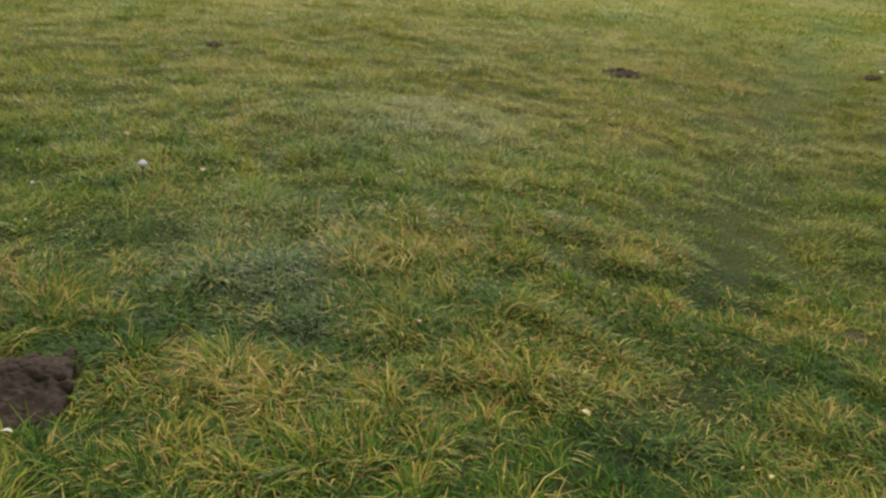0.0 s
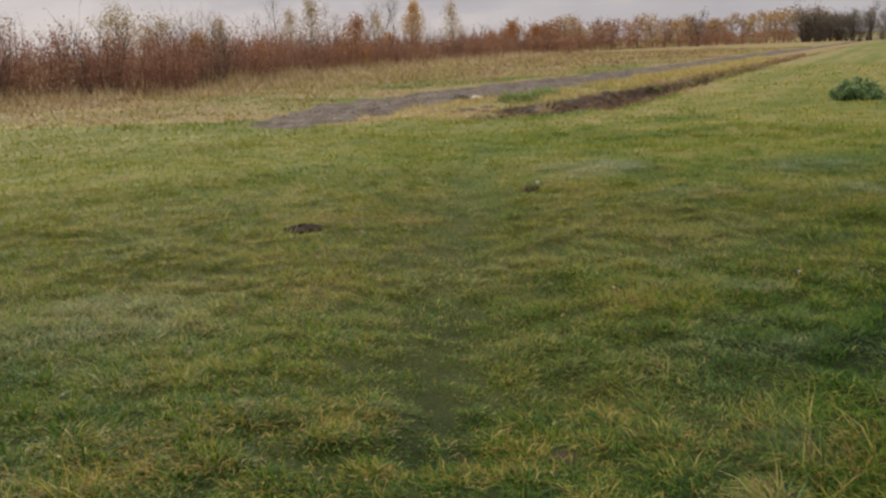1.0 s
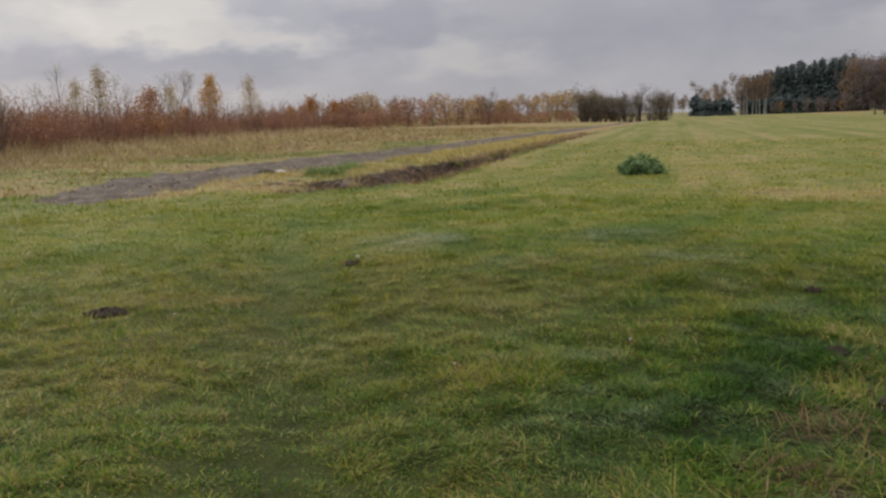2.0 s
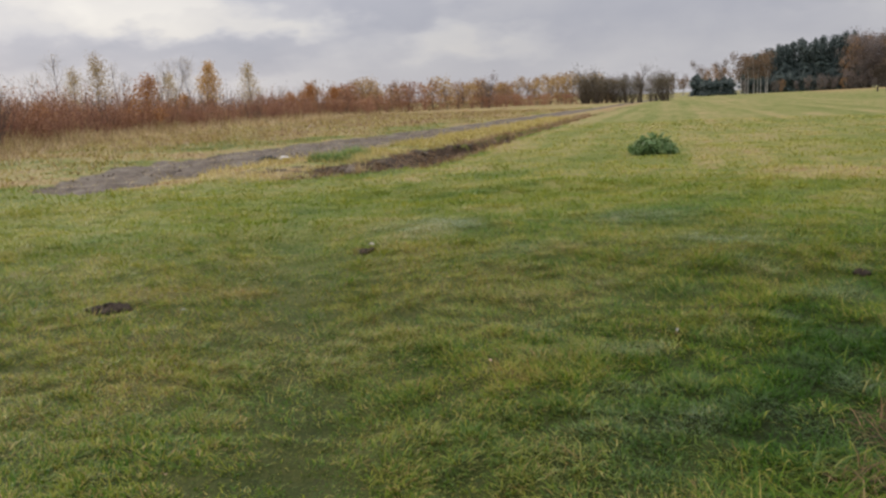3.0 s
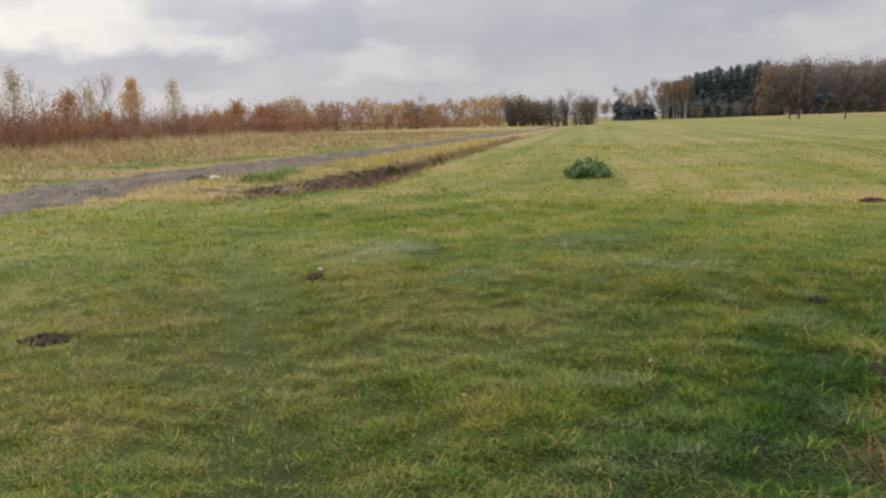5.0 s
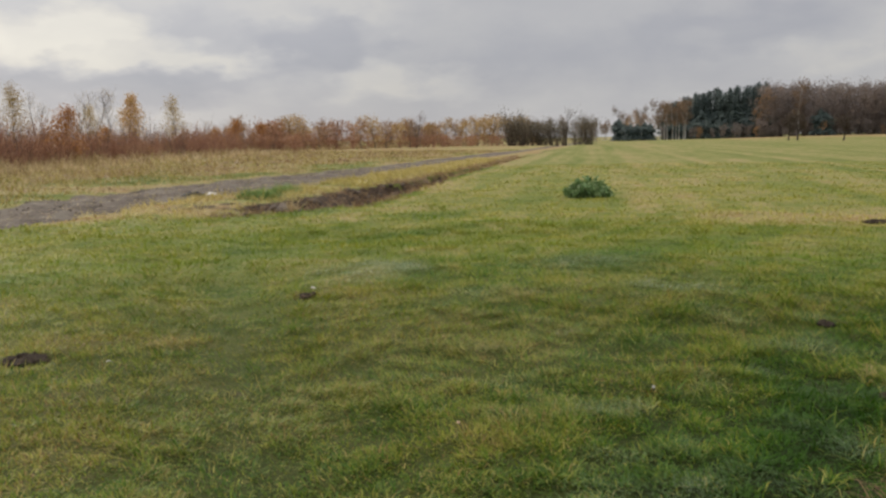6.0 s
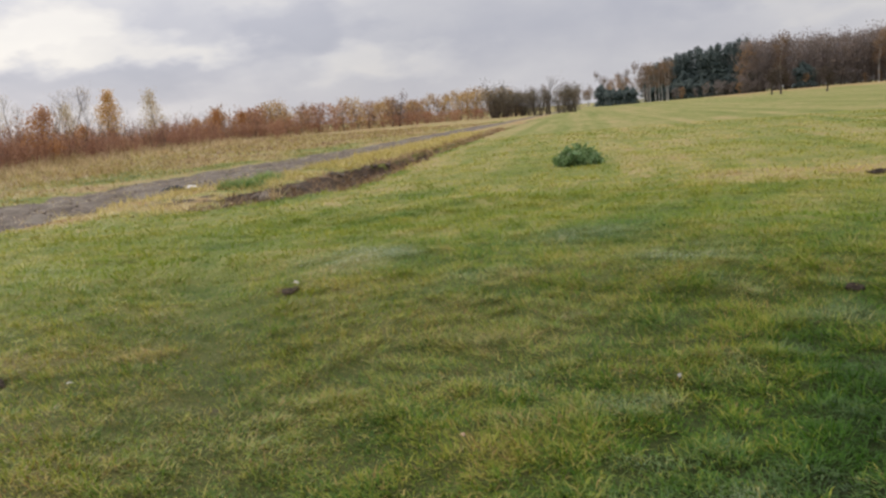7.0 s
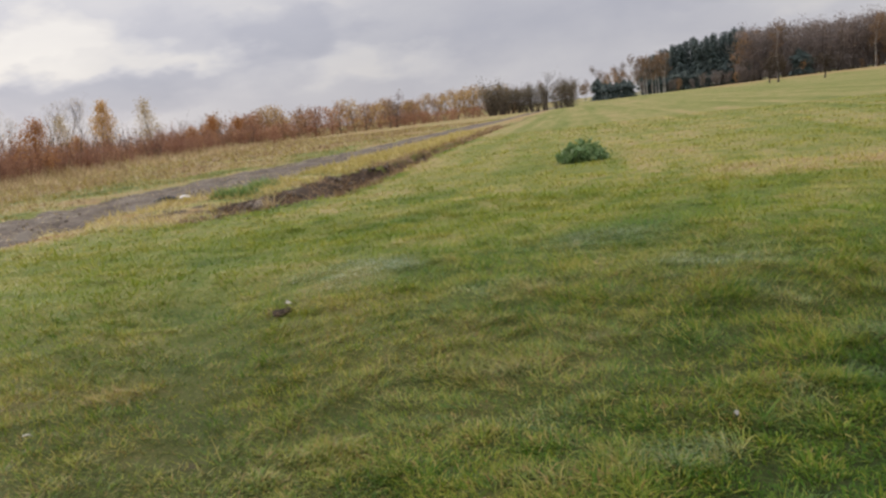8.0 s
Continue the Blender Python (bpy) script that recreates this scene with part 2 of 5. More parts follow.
def bark_material(name, dark, light, scale=14.0, patches=None):
    m, n = material(name)
    where = n.add("ShaderNodeNewGeometry").outputs["Position"]
    fibre = n.add("ShaderNodeMapping", {"Vector": where, "Scale": (1.0, 1.0, 0.25)}).outputs[0]
    grain = n.noise(fibre, scale, 5.0, 0.65)
    colour = n.ramp(grain, [(0.35, dark), (0.65, light)])
    if patches:
        colour = n.mix(n.span(n.noise(where, 3.0, 3.0), 0.56, 0.62), colour, patches)
    bump = n.add("ShaderNodeBump", {"Height": grain, "Strength": 0.6, "Distance": 0.02})
    shade = n.add("ShaderNodeBsdfPrincipled", {"Base Color": colour, "Roughness": 0.85, "Specular IOR Level": 0.2, "Normal": bump.outputs[0]})
    n.add("ShaderNodeOutputMaterial", {"Surface": shade.outputs[0]})
    return m


def plain_material(name, dark, light, rough=0.6, scale=30.0):
    m, n = material(name)
    where = n.add("ShaderNodeTexCoord").outputs["Object"]
    grain = n.noise(where, scale, 4.0)
    shade = n.add("ShaderNodeBsdfPrincipled", {"Base Color": n.ramp(grain, [(0.35, dark), (0.65, light)]), "Roughness": rough})
    n.add("ShaderNodeOutputMaterial", {"Surface": shade.outputs[0]})
    return m


BLADES = blade_material("grass_blades", GRASS_STOPS, 0.40, 0.16)
MID_BLADES = blade_material("sward_blades", SWARD_STOPS, 0.27, 0.12, 0.66)
FAR_BLADES = blade_material("distant_grass_blades", SWARD_STOPS, 0.15, 0.12, 0.75)
FIELD_BLADES = blade_material("field_grass_blades", SWARD_STOPS, 0.06, 0.08, 0.94)
GREEN_BLADES = blade_material("lush_blades", [(0.0, (0.034, 0.086, 0.026)), (0.5, (0.105, 0.205, 0.056)), (1.0, (0.27, 0.38, 0.11))], 0.4, 0.1)
YELLOW = blade_material("yellow_blades", [(0.0, (0.26, 0.26, 0.04)), (0.4, (0.50, 0.41, 0.115)), (1.0, (0.64, 0.52, 0.21))], 0.3, 0.15)
STRAW = blade_material("straw_blades", [(0.0, (0.20, 0.20, 0.05)), (0.3, (0.42, 0.34, 0.11)), (0.65, (0.68, 0.54, 0.31)), (1.0, (0.55, 0.38, 0.21))], 0.35, 0.16)
DEAD = blade_material("dead_weeds", [(0.0, (0.075, 0.045, 0.026)), (0.5, (0.240, 0.140, 0.070)), (1.0, (0.46, 0.32, 0.16))], 0.4, 0.2)
VERGE = blade_material("verge_blades", [(0.0, (0.115, 0.140, 0.028)), (0.3, (0.205, 0.212, 0.044)), (0.6, (0.385, 0.310, 0.076)), (0.85, (0.540, 0.420, 0.185)), (1.0, (0.28, 0.18, 0.10))], 0.24, 0.2)
TURF = ground_material()
TRACK_SOIL = earth_material("track_soil", (0.052, 0.041, 0.032), (0.235, 0.190, 0.148))
MOLE_SOIL = earth_material("loose_soil", (0.018, 0.0140, 0.010), (0.085, 0.064, 0.046))
RED_TWIGS = bark_material("red_brown_twigs", (0.170, 0.078, 0.054), (0.340, 0.170, 0.115))
GREY_TWIGS = bark_material("grey_twigs", (0.060, 0.050, 0.042), (0.160, 0.130, 0.105))
DARK_BARK = bark_material("dark_bark", (0.045, 0.036, 0.030), (0.125, 0.102, 0.082))
BIRCH_BARK = bark_material("birch_bark", (0.38, 0.36, 0.33), (0.62, 0.60, 0.56), 9.0, (0.05, 0.045, 0.04))
PINE_BARK = bark_material("conifer_bark", (0.04, 0.03, 0.024), (0.11, 0.08, 0.06))
RUSSET = leaf_material("russet_leaves", [(0.0, (0.190, 0.098, 0.066)), (0.45, (0.350, 0.178, 0.105)), (0.8, (0.47, 0.28, 0.16)), (1.0, (0.58, 0.42, 0.25))])
ORANGE = leaf_material("orange_leaves", [(0.0, (0.26, 0.11, 0.04)), (0.5, (0.46, 0.22, 0.075)), (1.0, (0.58, 0.34, 0.12))])
GOLD = leaf_material("golden_leaves", [(0.0, (0.32, 0.17, 0.05)), (0.5, (0.56, 0.33, 0.10)), (1.0, (0.68, 0.48, 0.18))])
PALE_GOLD = leaf_material("pale_yellow_leaves", [(0.0, (0.26, 0.18, 0.08)), (0.5, (0.44, 0.32, 0.13)), (1.0, (0.52, 0.42, 0.20))])
DARK_LEAF = leaf_material("dark_brown_leaves", [(0.0, (0.030, 0.022, 0.016)), (0.5, (0.070, 0.050, 0.034)), (1.0, (0.13, 0.09, 0.055))])
BIRCH_LEAF = leaf_material("birch_leaves", [(0.0, (0.13, 0.085, 0.055)), (0.5, (0.23, 0.15, 0.09)), (1.0, (0.34, 0.23, 0.13))])
FADED = leaf_material("faded_orange_leaves", [(0.0, (0.17, 0.095, 0.055)), (0.5, (0.34, 0.20, 0.10)), (1.0, (0.48, 0.32, 0.16))])
# FOREST_LEAF and BROWN_LEAF are lightened and greyed: distance haze put into the colour
FOREST_LEAF = leaf_material("hazed_forest_leaves", [(0.0, (0.140, 0.124, 0.120)), (0.5, (0.230, 0.190, 0.168)), (1.0, (0.330, 0.250, 0.190))])
BROWN_LEAF = leaf_material("brown_leaves", [(0.0, (0.125, 0.100, 0.090)), (0.5, (0.225, 0.170, 0.142)), (1.0, (0.320, 0.225, 0.165))])
OLIVE_LEAF = leaf_material("olive_leaves", [(0.0, (0.085, 0.074, 0.052)), (0.5, (0.165, 0.138, 0.096)), (1.0, (0.26, 0.21, 0.13))])
# FAR_GOLD and NEEDLES are paled too, with distance haze in their colour
FAR_GOLD = leaf_material("hazy_golden_leaves", [(0.0, (0.26, 0.16, 0.075)), (0.5, (0.46, 0.31, 0.135)), (1.0, (0.58, 0.43, 0.21))])
NEEDLES = leaf_material("hazed_dark_needles", [(0.0, (0.036, 0.056, 0.052)), (0.5, (0.068, 0.094, 0.084)), (1.0, (0.108, 0.138, 0.112))], 0.1)

# ---- plan of the ground ----


def lattice(ix, iy, seed):
    k = np.sin(ix * 127.1 + iy * 311.7 + seed * 74.7) * 43758.5453
    return k - np.floor(k)


def bumps(x, y, size, seed=0):
    """Smooth random values from -1 to 1, with bumps of the given size in metres."""
    x, y = np.asarray(x, float) / size, np.asarray(y, float) / size
    ix, iy = np.floor(x), np.floor(y)
    fx, fy = x - ix, y - iy
    fx, fy = fx * fx * (3 - 2 * fx), fy * fy * (3 - 2 * fy)
    low = lattice(ix, iy, seed) * (1 - fx) + lattice(ix + 1, iy, seed) * fx
    high = lattice(ix, iy + 1, seed) * (1 - fx) + lattice(ix + 1, iy + 1, seed) * fx
    return (low * (1 - fy) + high * fy) * 2 - 1


def step(value, low, high):
    k = np.clip((value - low) / (high - low), 0, 1)
    return k * k * (3 - 2 * k)


def spot(x, y, cx, cy, r):
    return np.exp(-((x - cx) ** 2 + (y - cy) ** 2) / (r * r))


def line(pairs):
    xs, ys = zip(*pairs)
    return lambda x: np.interp(x, xs, ys)


DITCH_FIELD = line([(15.8, 10.9), (17.6, 9.7), (19.5, 9.1), (21.8, 9.4), (30.9, 11.5), (52.9, 15.7), (121, 27.4), (400, 74)])
DITCH_TRACK = line([(15.8, 11.4), (17.5, 12.0), (21.0, 12.0), (24.7, 12.5), (30.1, 12.9), (38.3, 14.1), (61, 18.0), (121, 28.6), (400, 75)])
TRACK_NEAR = line([(12.6, 13.7), (13.5, 13.9), (15.1, 14.2), (17.0, 14.7), (19.6, 15.2), (24, 15.2), (27.2, 15.2), (30.3, 15.8), (38.8, 17.2), (51.8, 19.2), (79, 23.6), (110, 28.2), (400, 70)])
TRACK_FAR = line([(12.6, 15.0), (13.5, 15.7), (15, 16.9), (16, 17.5), (18, 18.7), (21.5, 20.0), (26, 20.7), (30.5, 21.0), (37, 21.2), (46, 22.3), (52, 22.6), (82, 27.0), (113, 30.4), (400, 72.5)])
THICKET = line([(-20, 37), (12, 34.8), (18, 33.2), (23, 32.2), (28, 34.4), (36, 39.0), (44, 43), (54, 46.5), (65, 49.5), (86, 58), (102, 63), (130, 72), (150, 72), (168, 66), (190, 64)])
MEADOW_END = line([(-5, 24.0), (10, 20.8), (16.2, 10.8), (16.21, -99), (99, -99)])


FOOT_PATH = line([(-4, -2.4), (1.9, 1.22), (3.14, 1.97), (4.65, 3.02), (5.6, 3.68), (6.68, 4.47), (7.25, 4.93), (9.3, 6.15), (12.7, 8.25), (40, 25)])


def path_offset(x, y):
    """Metres to the left of the trodden foot path."""
    return (y - FOOT_PATH(x)) / 1.19


def trodden(x, y):
    """How far the grass is worn down along the foot path, from 0 to 1."""
    off = path_offset(x, y) + 0.09 * bumps(x, y, 0.7, 55) + 0.05 * bumps(x, y, 0.25, 56)
    wide = np.interp(x, [1, 4, 8, 12], [0.22, 0.25, 0.27, 0.22])
    worn = np.clip(0.8 + 0.45 * bumps(x, y, 0.5, 54), 0, 1)
    return worn * np.exp(-(off / wide) ** 2) * step(x, 0.6, 2.2) * (1 - step(x, 12, 14.5))


def rank(x, y):
    """Long uncut grass, matted and half withered, beside the heap of earth."""
    return (1 - step(y + 0.12 * bumps(x, y, 0.5, 85), 0.25, 0.85)) * step(y, -2.5, -1.8) * step(x, 2.6, 3.6) * (1 - step(x, 6.0, 7.2))


def mound(x, y):
    """Tufts and hollows of the sward, from -1 to 1."""
    u, v = 0.83 * x - 0.56 * y, 0.56 * x + 0.83 * y
    u, v = u + 0.14 * bumps(x, y, 0.5, 83), v + 0.14 * bumps(x, y, 0.5, 84)
    small, wide = bumps(u, v, 0.15, 81), bumps(0.8 * v, u, 0.42, 82)
    return np.clip(0.8 * small + 0.65 * wide, -1, 1)


def inside(y, low, high, soft):
    return step(y, low - soft, low + soft) * (1 - step(y, high - soft, high + soft))


def track_share(x, y):
    return inside(y, TRACK_NEAR(x), TRACK_FAR(x), 0.22) * step(x, 12.8, 14.0)


def ragged(x, y):
    """The broken edge of the ditch, in metres."""
    return (0.30 * bumps(x, y, 0.9, 17) + 0.16 * bumps(x, y, 0.32, 18)) * (1 - step(x, 40, 60))


def ditch_share(x, y):
    y = y + ragged(x, y)
    return inside(y, DITCH_FIELD(x) + 0.15, DITCH_TRACK(x) - 0.05, 0.12) * step(x, 16.0, 17.0)


def height(x, y):
    near = 1 - step(np.hypot(x - 3, y - 3), 25, 60)
    z = near * (0.020 * mound(x, y) * (1 - 0.6 * field_share(x, y)) + 0.036 * bumps(x, y, 1.3, 2)) + 0.03 * bumps(x, y, 5.0, 3)
    off = path_offset(x, y)
    z -= 0.075 * np.exp(-((off + 0.15) / 0.8) ** 2) * step(x, 1.5, 4.5) * (1 - step(x, 8, 11))
    z -= 0.022 * trodden(x, y)
    z += 0.07 * spot(x, y, 10.6, 1.9, 2.4) + 0.08 * spot(x, y, 20, -1, 5)
    low, high = DITCH_FIELD(x), DITCH_TRACK(x)
    u = (y + ragged(x, y) - low) / np.maximum(high - low, 0.3)
    deep = np.interp(x, [15.8, 17.5, 20, 26, 45, 80, 150], [0, 0.06, 0.38, 0.60, 0.46, 0.25, 0.0])
    cut = step(u, 0.0, 0.5) * (1 - step(u, 0.62, 0.98))
    z -= deep * cut * (1 + 0.35 * bumps(x, y, 0.6, 5) + 0.2 * bumps(x, y, 0.25, 6))
    on = track_share(x, y)
    middle = 0.5 * (TRACK_NEAR(x) + TRACK_FAR(x))
    ruts = np.exp(-((np.abs(y - middle) - 0.85) / 0.3) ** 2)
    z += on * (-0.07 - 0.06 * ruts + 0.08 * bumps(x, y, 0.4, 7) + 0.05 * bumps(x, y, 1.1, 8))
    # eroded lip of the track
    z -= 0.10 * np.exp(-((y - TRACK_NEAR(x) - 0.12) / 0.22) ** 2) * step(x, 14.2, 15.2) * (1 - step(x, 20, 24)) * (1 + 0.6 * bumps(x, y, 0.5, 16))
    z -= 0.16 * spot(x, y, 16.7, 14.85, 0.55) + 0.12 * spot(x, y, 15.2, 14.5, 0.4) + 0.1 * spot(x, y, 18.4, 15.2, 0.4)
    verge = step(y, TRACK_FAR(x), TRACK_FAR(x) + 2) * (1 - step(x, 60, 120))
    z += verge * (0.06 * bumps(x, y, 1.6, 9) + 0.03)
    # the field rises a little towards the forest
    z += step(x, 225, 275) * np.interp(y, [-25, 12, 40], [0.9, 0.35, 0.0])
    return z


def soil_share(x, y):
    s = ditch_share(x, y) * step(x, 17.9, 18.8) * np.interp(x, [24, 34, 60], [1.0, 0.6, 0.45]) * step((y - DITCH_FIELD(x)) / np.maximum(DITCH_TRACK(x) - DITCH_FIELD(x), 0.3), 0.12, 0.4)
    s = np.maximum(s, 0.52 * spot(x, y, 18.2, 11.2, 1.4) * (bumps(x, y, 0.7, 11) > -0.3))
    s = np.maximum(s, 0.9 * spot(x, y, 16.7, 14.5, 0.5))
    # crumbling lip along the near edge of the track; dark soil paints its shaded hollows
    s = np.maximum(s, 0.95 * np.exp(-((y - TRACK_NEAR(x) - 0.02) / 0.2) ** 2) * step(x, 14.2, 15.2) * (1 - step(x, 20, 24)) * step(bumps(x, y, 0.7, 15), -0.35, 0.25))
    s = np.maximum(s, 0.9 * spot(x, y, 15.2, 14.2, 0.35))
    s = np.maximum(s, np.maximum(0.9 * spot(x, y, 3.32, 1.37, 0.07), 0.8 * spot(x, y, 2.6, 0.62, 0.09)))
    s = np.maximum(s, np.maximum(0.9 * spot(x, y, 4.36, -0.02, 0.10), 0.7 * spot(x, y, 5.15, -0.12, 0.10)))
    s = np.maximum(s, 0.55 * spot(x, y, 18.2, 13.0, 1.8) * (bumps(x, y, 0.5, 14) > -0.2))
    # bare spots along the foot path
    s = np.maximum(s, (0.24 + 0.18 * step(bumps(x, y, 0.22, 12), 0.1, 0.8)) * trodden(x, y) * (1 - step(x, 9, 12)))
    for cx, cy, r in HEAPS:
        s = np.maximum(s, 1.1 * spot(x, y, cx, cy, r * 0.85))
    return np.clip(s, 0, 1)


# molehills and bare scrapes: centre and radius
HEAPS = [(0.27, 2.17, 0.21), (5.93, 5.69, 0.15), (8.5, 0.24, 0.065), (6.58, 0.02, 0.06), (16.75, -1.0, 0.20), (8.72, 4.93, 0.08), (2.55, 7.3, 0.08), (5.75, -0.42, 0.24)]


def dryness(x, y):
    """How yellow the grass is, from 0 (lush) to 1 (straw)."""
    off = path_offset(x, y)
    field = field_share(x, y)
    # yellower away from the start: lit blade tips at low angles, put into colour
    far = step(np.hypot(x - 0.8, y - 1.8), 1.8, 4.0)
    even = (1 - 0.55 * far) * (1 - 0.5 * field)
    d = 0.345 + 0.065 * far + even * (0.15 * bumps(x, y, 0.30, 21) + 0.11 * bumps(x, y, 0.8, 22)) + 0.06 * (1 - 0.5 * field) * bumps(x, y, 2.6, 23)
    # tuft tops yellower, hollows greener: the shade between tufts put into the tone
    d += (0.060 - 0.012 * far) * (1 - 0.6 * field) * mound(x, y)
    lush = step(-off, 0.8, 2.4) * (1 - step(x, 9, 17))
    d -= 0.115 * lush + 0.03 * (1 - step(np.hypot(x, y), 2.2, 4.5)) - 0.03 * step(x, 7.5, 10) * step(-off, -0.5, 1) * (1 - step(x, 17, 21)) + 0.05 * step(-off, 1.0, 2.6) * (1 - step(x, 6.0, 9.5)) + 0.03 * spot(x, y, 3.2, 0.4, 1.9) + 0.03 * spot(x, y, 2.5, 0.5, 0.8)
    d += 0.15 * step(-off, 0.3, 1.8) * (1 - step(x, 12, 18)) * bumps(0.10 * (0.92 * x - 0.39 * y), 0.39 * x + 0.92 * y, 0.55, 28)
    # lush green spots
    d -= 0.08 * spot(x, y, 7.6, 0.65, 0.65) + 0.07 * spot(x, y, 5.5, 2.65, 0.3) + 0.13 * spot(x, y, 8.25, 2.9, 0.3) + 0.12 * spot(x, y, 4.3, 6.1, 0.3) + 0.06 * spot(x, y, 11.6, 6.9, 0.9)
    # yellower left of the path; the distance steps paint lit tips into the colour
    d += 0.05 * spot(x, y, 4.6, 4.4, 1.6) + 0.03 * step(off, 0.2, 2.5) * step(np.hypot(x, y), 3, 6) + 0.06 * step(np.hypot(x, y), 3, 7) + 0.05 * step(np.hypot(x, y), 6, 10)
    d += 0.22 * spot(x, y, 6.3, 6.05, 0.4) + 0.14 * spot(x, y, 6.9, 5.15, 0.35) + 0.10 * spot(x, y, 1.75, 2.5, 0.4) + 0.14 * spot(x, y, 8.9, 4.4, 0.4) + 0.16 * spot(x, y, 8.0, 4.1, 0.35) + 0.10 * spot(x, y, 3.0, 2.15, 0.2)
    d += 0.1 * spot(x, y, 4.6, 0.9, 0.25) + 0.30 * spot(x, y, 5.8, -0.05, 0.18) + 0.08 * spot(x, y, 4.35, 0.10, 0.13) + 0.2 * spot(x, y, 7.3, -0.1, 0.3) + 0.15 * spot(x, y, 5.3, 0.4, 0.14) + 0.10 * spot(x, y, 6.6, 1.65, 0.35)
    d += 0.07 * np.exp(-((0.39 * x + 0.92 * y - 5.75) / 0.30) ** 2) * step(x, 8, 9.5) * (1 - step(x, 14, 16))
    d -= 0.08 * trodden(x, y) - rank(x, y) * (0.16 * np.clip(bumps(x, y, 0.24, 86), 0, 1) - 0.12)
    d += 0.085 * field + field * (0.11 * np.clip(bumps(x * 0.012, y - 0.182 * x, 0.8, 24), -0.7, 1) + 0.07 * bumps(x * 0.1, y - 0.182 * x, 0.45, 29) + 0.06 * np.clip(bumps(x * 0.35, y - 0.182 * x, 1.6, 30), 0, 1))
    beyond = step(y, MEADOW_END(x), MEADOW_END(x) + 1.2) * (1 - field)
    d += beyond * (0.09 - 0.05 * (1 - step(y, TRACK_FAR(x) + 3, TRACK_FAR(x) + 9)) * (1 - step(x, 26, 48)) + 0.10 * step(x, 34, 55) + 0.27 * bumps(0.4 * x, y, 1.4, 26) + 0.13 * bumps(x, y, 0.6, 27))
    d += 0.22 * inside(y, TRACK_NEAR(x) - 1.3, TRACK_NEAR(x) + 0.2, 0.3) * step(x, 13, 15) * (1 - step(x, 22, 26))
    between = inside(y, DITCH_TRACK(x), TRACK_NEAR(x), 0.3) * step(x, 15.5, 18)
    d += (0.12 + 0.08 * step(x, 26, 40)) * between
    d += 0.42 * step(x, 250, 262) * (1 - step(x, 294, 300)) * step(-y, -16, -6)
    d += 0.13 * inside(y, TRACK_FAR(x) + 5, THICKET(x) + 2, 3)
    return np.clip(d, 0.05, 0.95)


def pale_sheen(x, y):
    """Bleached, dewy patches, with the pale sheen of the sky put into their colour."""
    p = 1.0 * spot(x, y, 10.1, 4.85, 0.6) + 0.45 * spot(x, y, 9.7, 1.6, 0.5) + 0.3 * spot(x, y, 11.3, 2.6, 0.9) + 0.3 * spot(x, y, 1.3, 2.6, 0.25) + 0.35 * spot(x, y, 3.2, 4.7, 0.8)
    p = p + 0.45 * rank(x, y) * step(bumps(x, y, 0.3, 34), 0.0, 0.7) + 0.30 * step(-path_offset(x, y), 0.5, 2.2) * (1 - step(x, 9, 13)) * step(bumps(x, y, 0.35, 33), 0.1, 0.9)
    return np.clip(p * (0.6 + 0.6 * bumps(x, y, 0.3, 31)) + 0.12 * np.clip(bumps(x, y, 1.1, 32), 0, 1), 0, 0.6)


def field_share(x, y):
    return step(x, 17.5, 20.5) * (1 - step(y, DITCH_FIELD(x) - 0.4, DITCH_FIELD(x)))


# ---- building ----


def mesh_of(name, verts, faces, mat, smooth=False):
    me = bpy.data.meshes.new(name)
    me.from_pydata([tuple(v) for v in verts], [], faces)
    me.materials.append(mat)
    if smooth:
        me.shade_smooth()
    return me


def array_mesh(name, verts, corners, sizes, mat, fields=None):
    """A mesh from arrays: places, corner indices, and corners per face."""
    me = bpy.data.meshes.new(name)
    me.vertices.add(len(verts))
    me.vertices.foreach_set("co", np.asarray(verts, np.float32).ravel())
    me.loops.add(len(corners))
    me.loops.foreach_set("vertex_index", np.asarray(corners, np.int32))
    me.polygons.add(len(sizes))
    me.polygons.foreach_set("loop_start", np.r_[0, np.cumsum(sizes)[:-1]].astype(np.int32))
    for key, values in (fields or {}).items():
        me.attributes.new(key, "FLOAT", "POINT").data.foreach_set("value", np.asarray(values, np.float32))
    me.update(calc_edges=True)
    me.materials.append(mat)
    return me


def part(name, me, parent, label=""):
    ob = new(name, me)
    ob.parent = parent
    return tagged(ob, label)


def spaced(stops):
    """Grid lines from (start, spacing) pairs; the last pair gives the end."""
    out = [stops[0][0]]
    for (a, da), (b, db) in zip(stops, stops[1:]):
        while out[-1] < b - 0.5 * da:
            k = (out[-1] - a) / (b - a)
            out.append(out[-1] + da + (db - da) * max(0.0, k))
    return np.array(out)


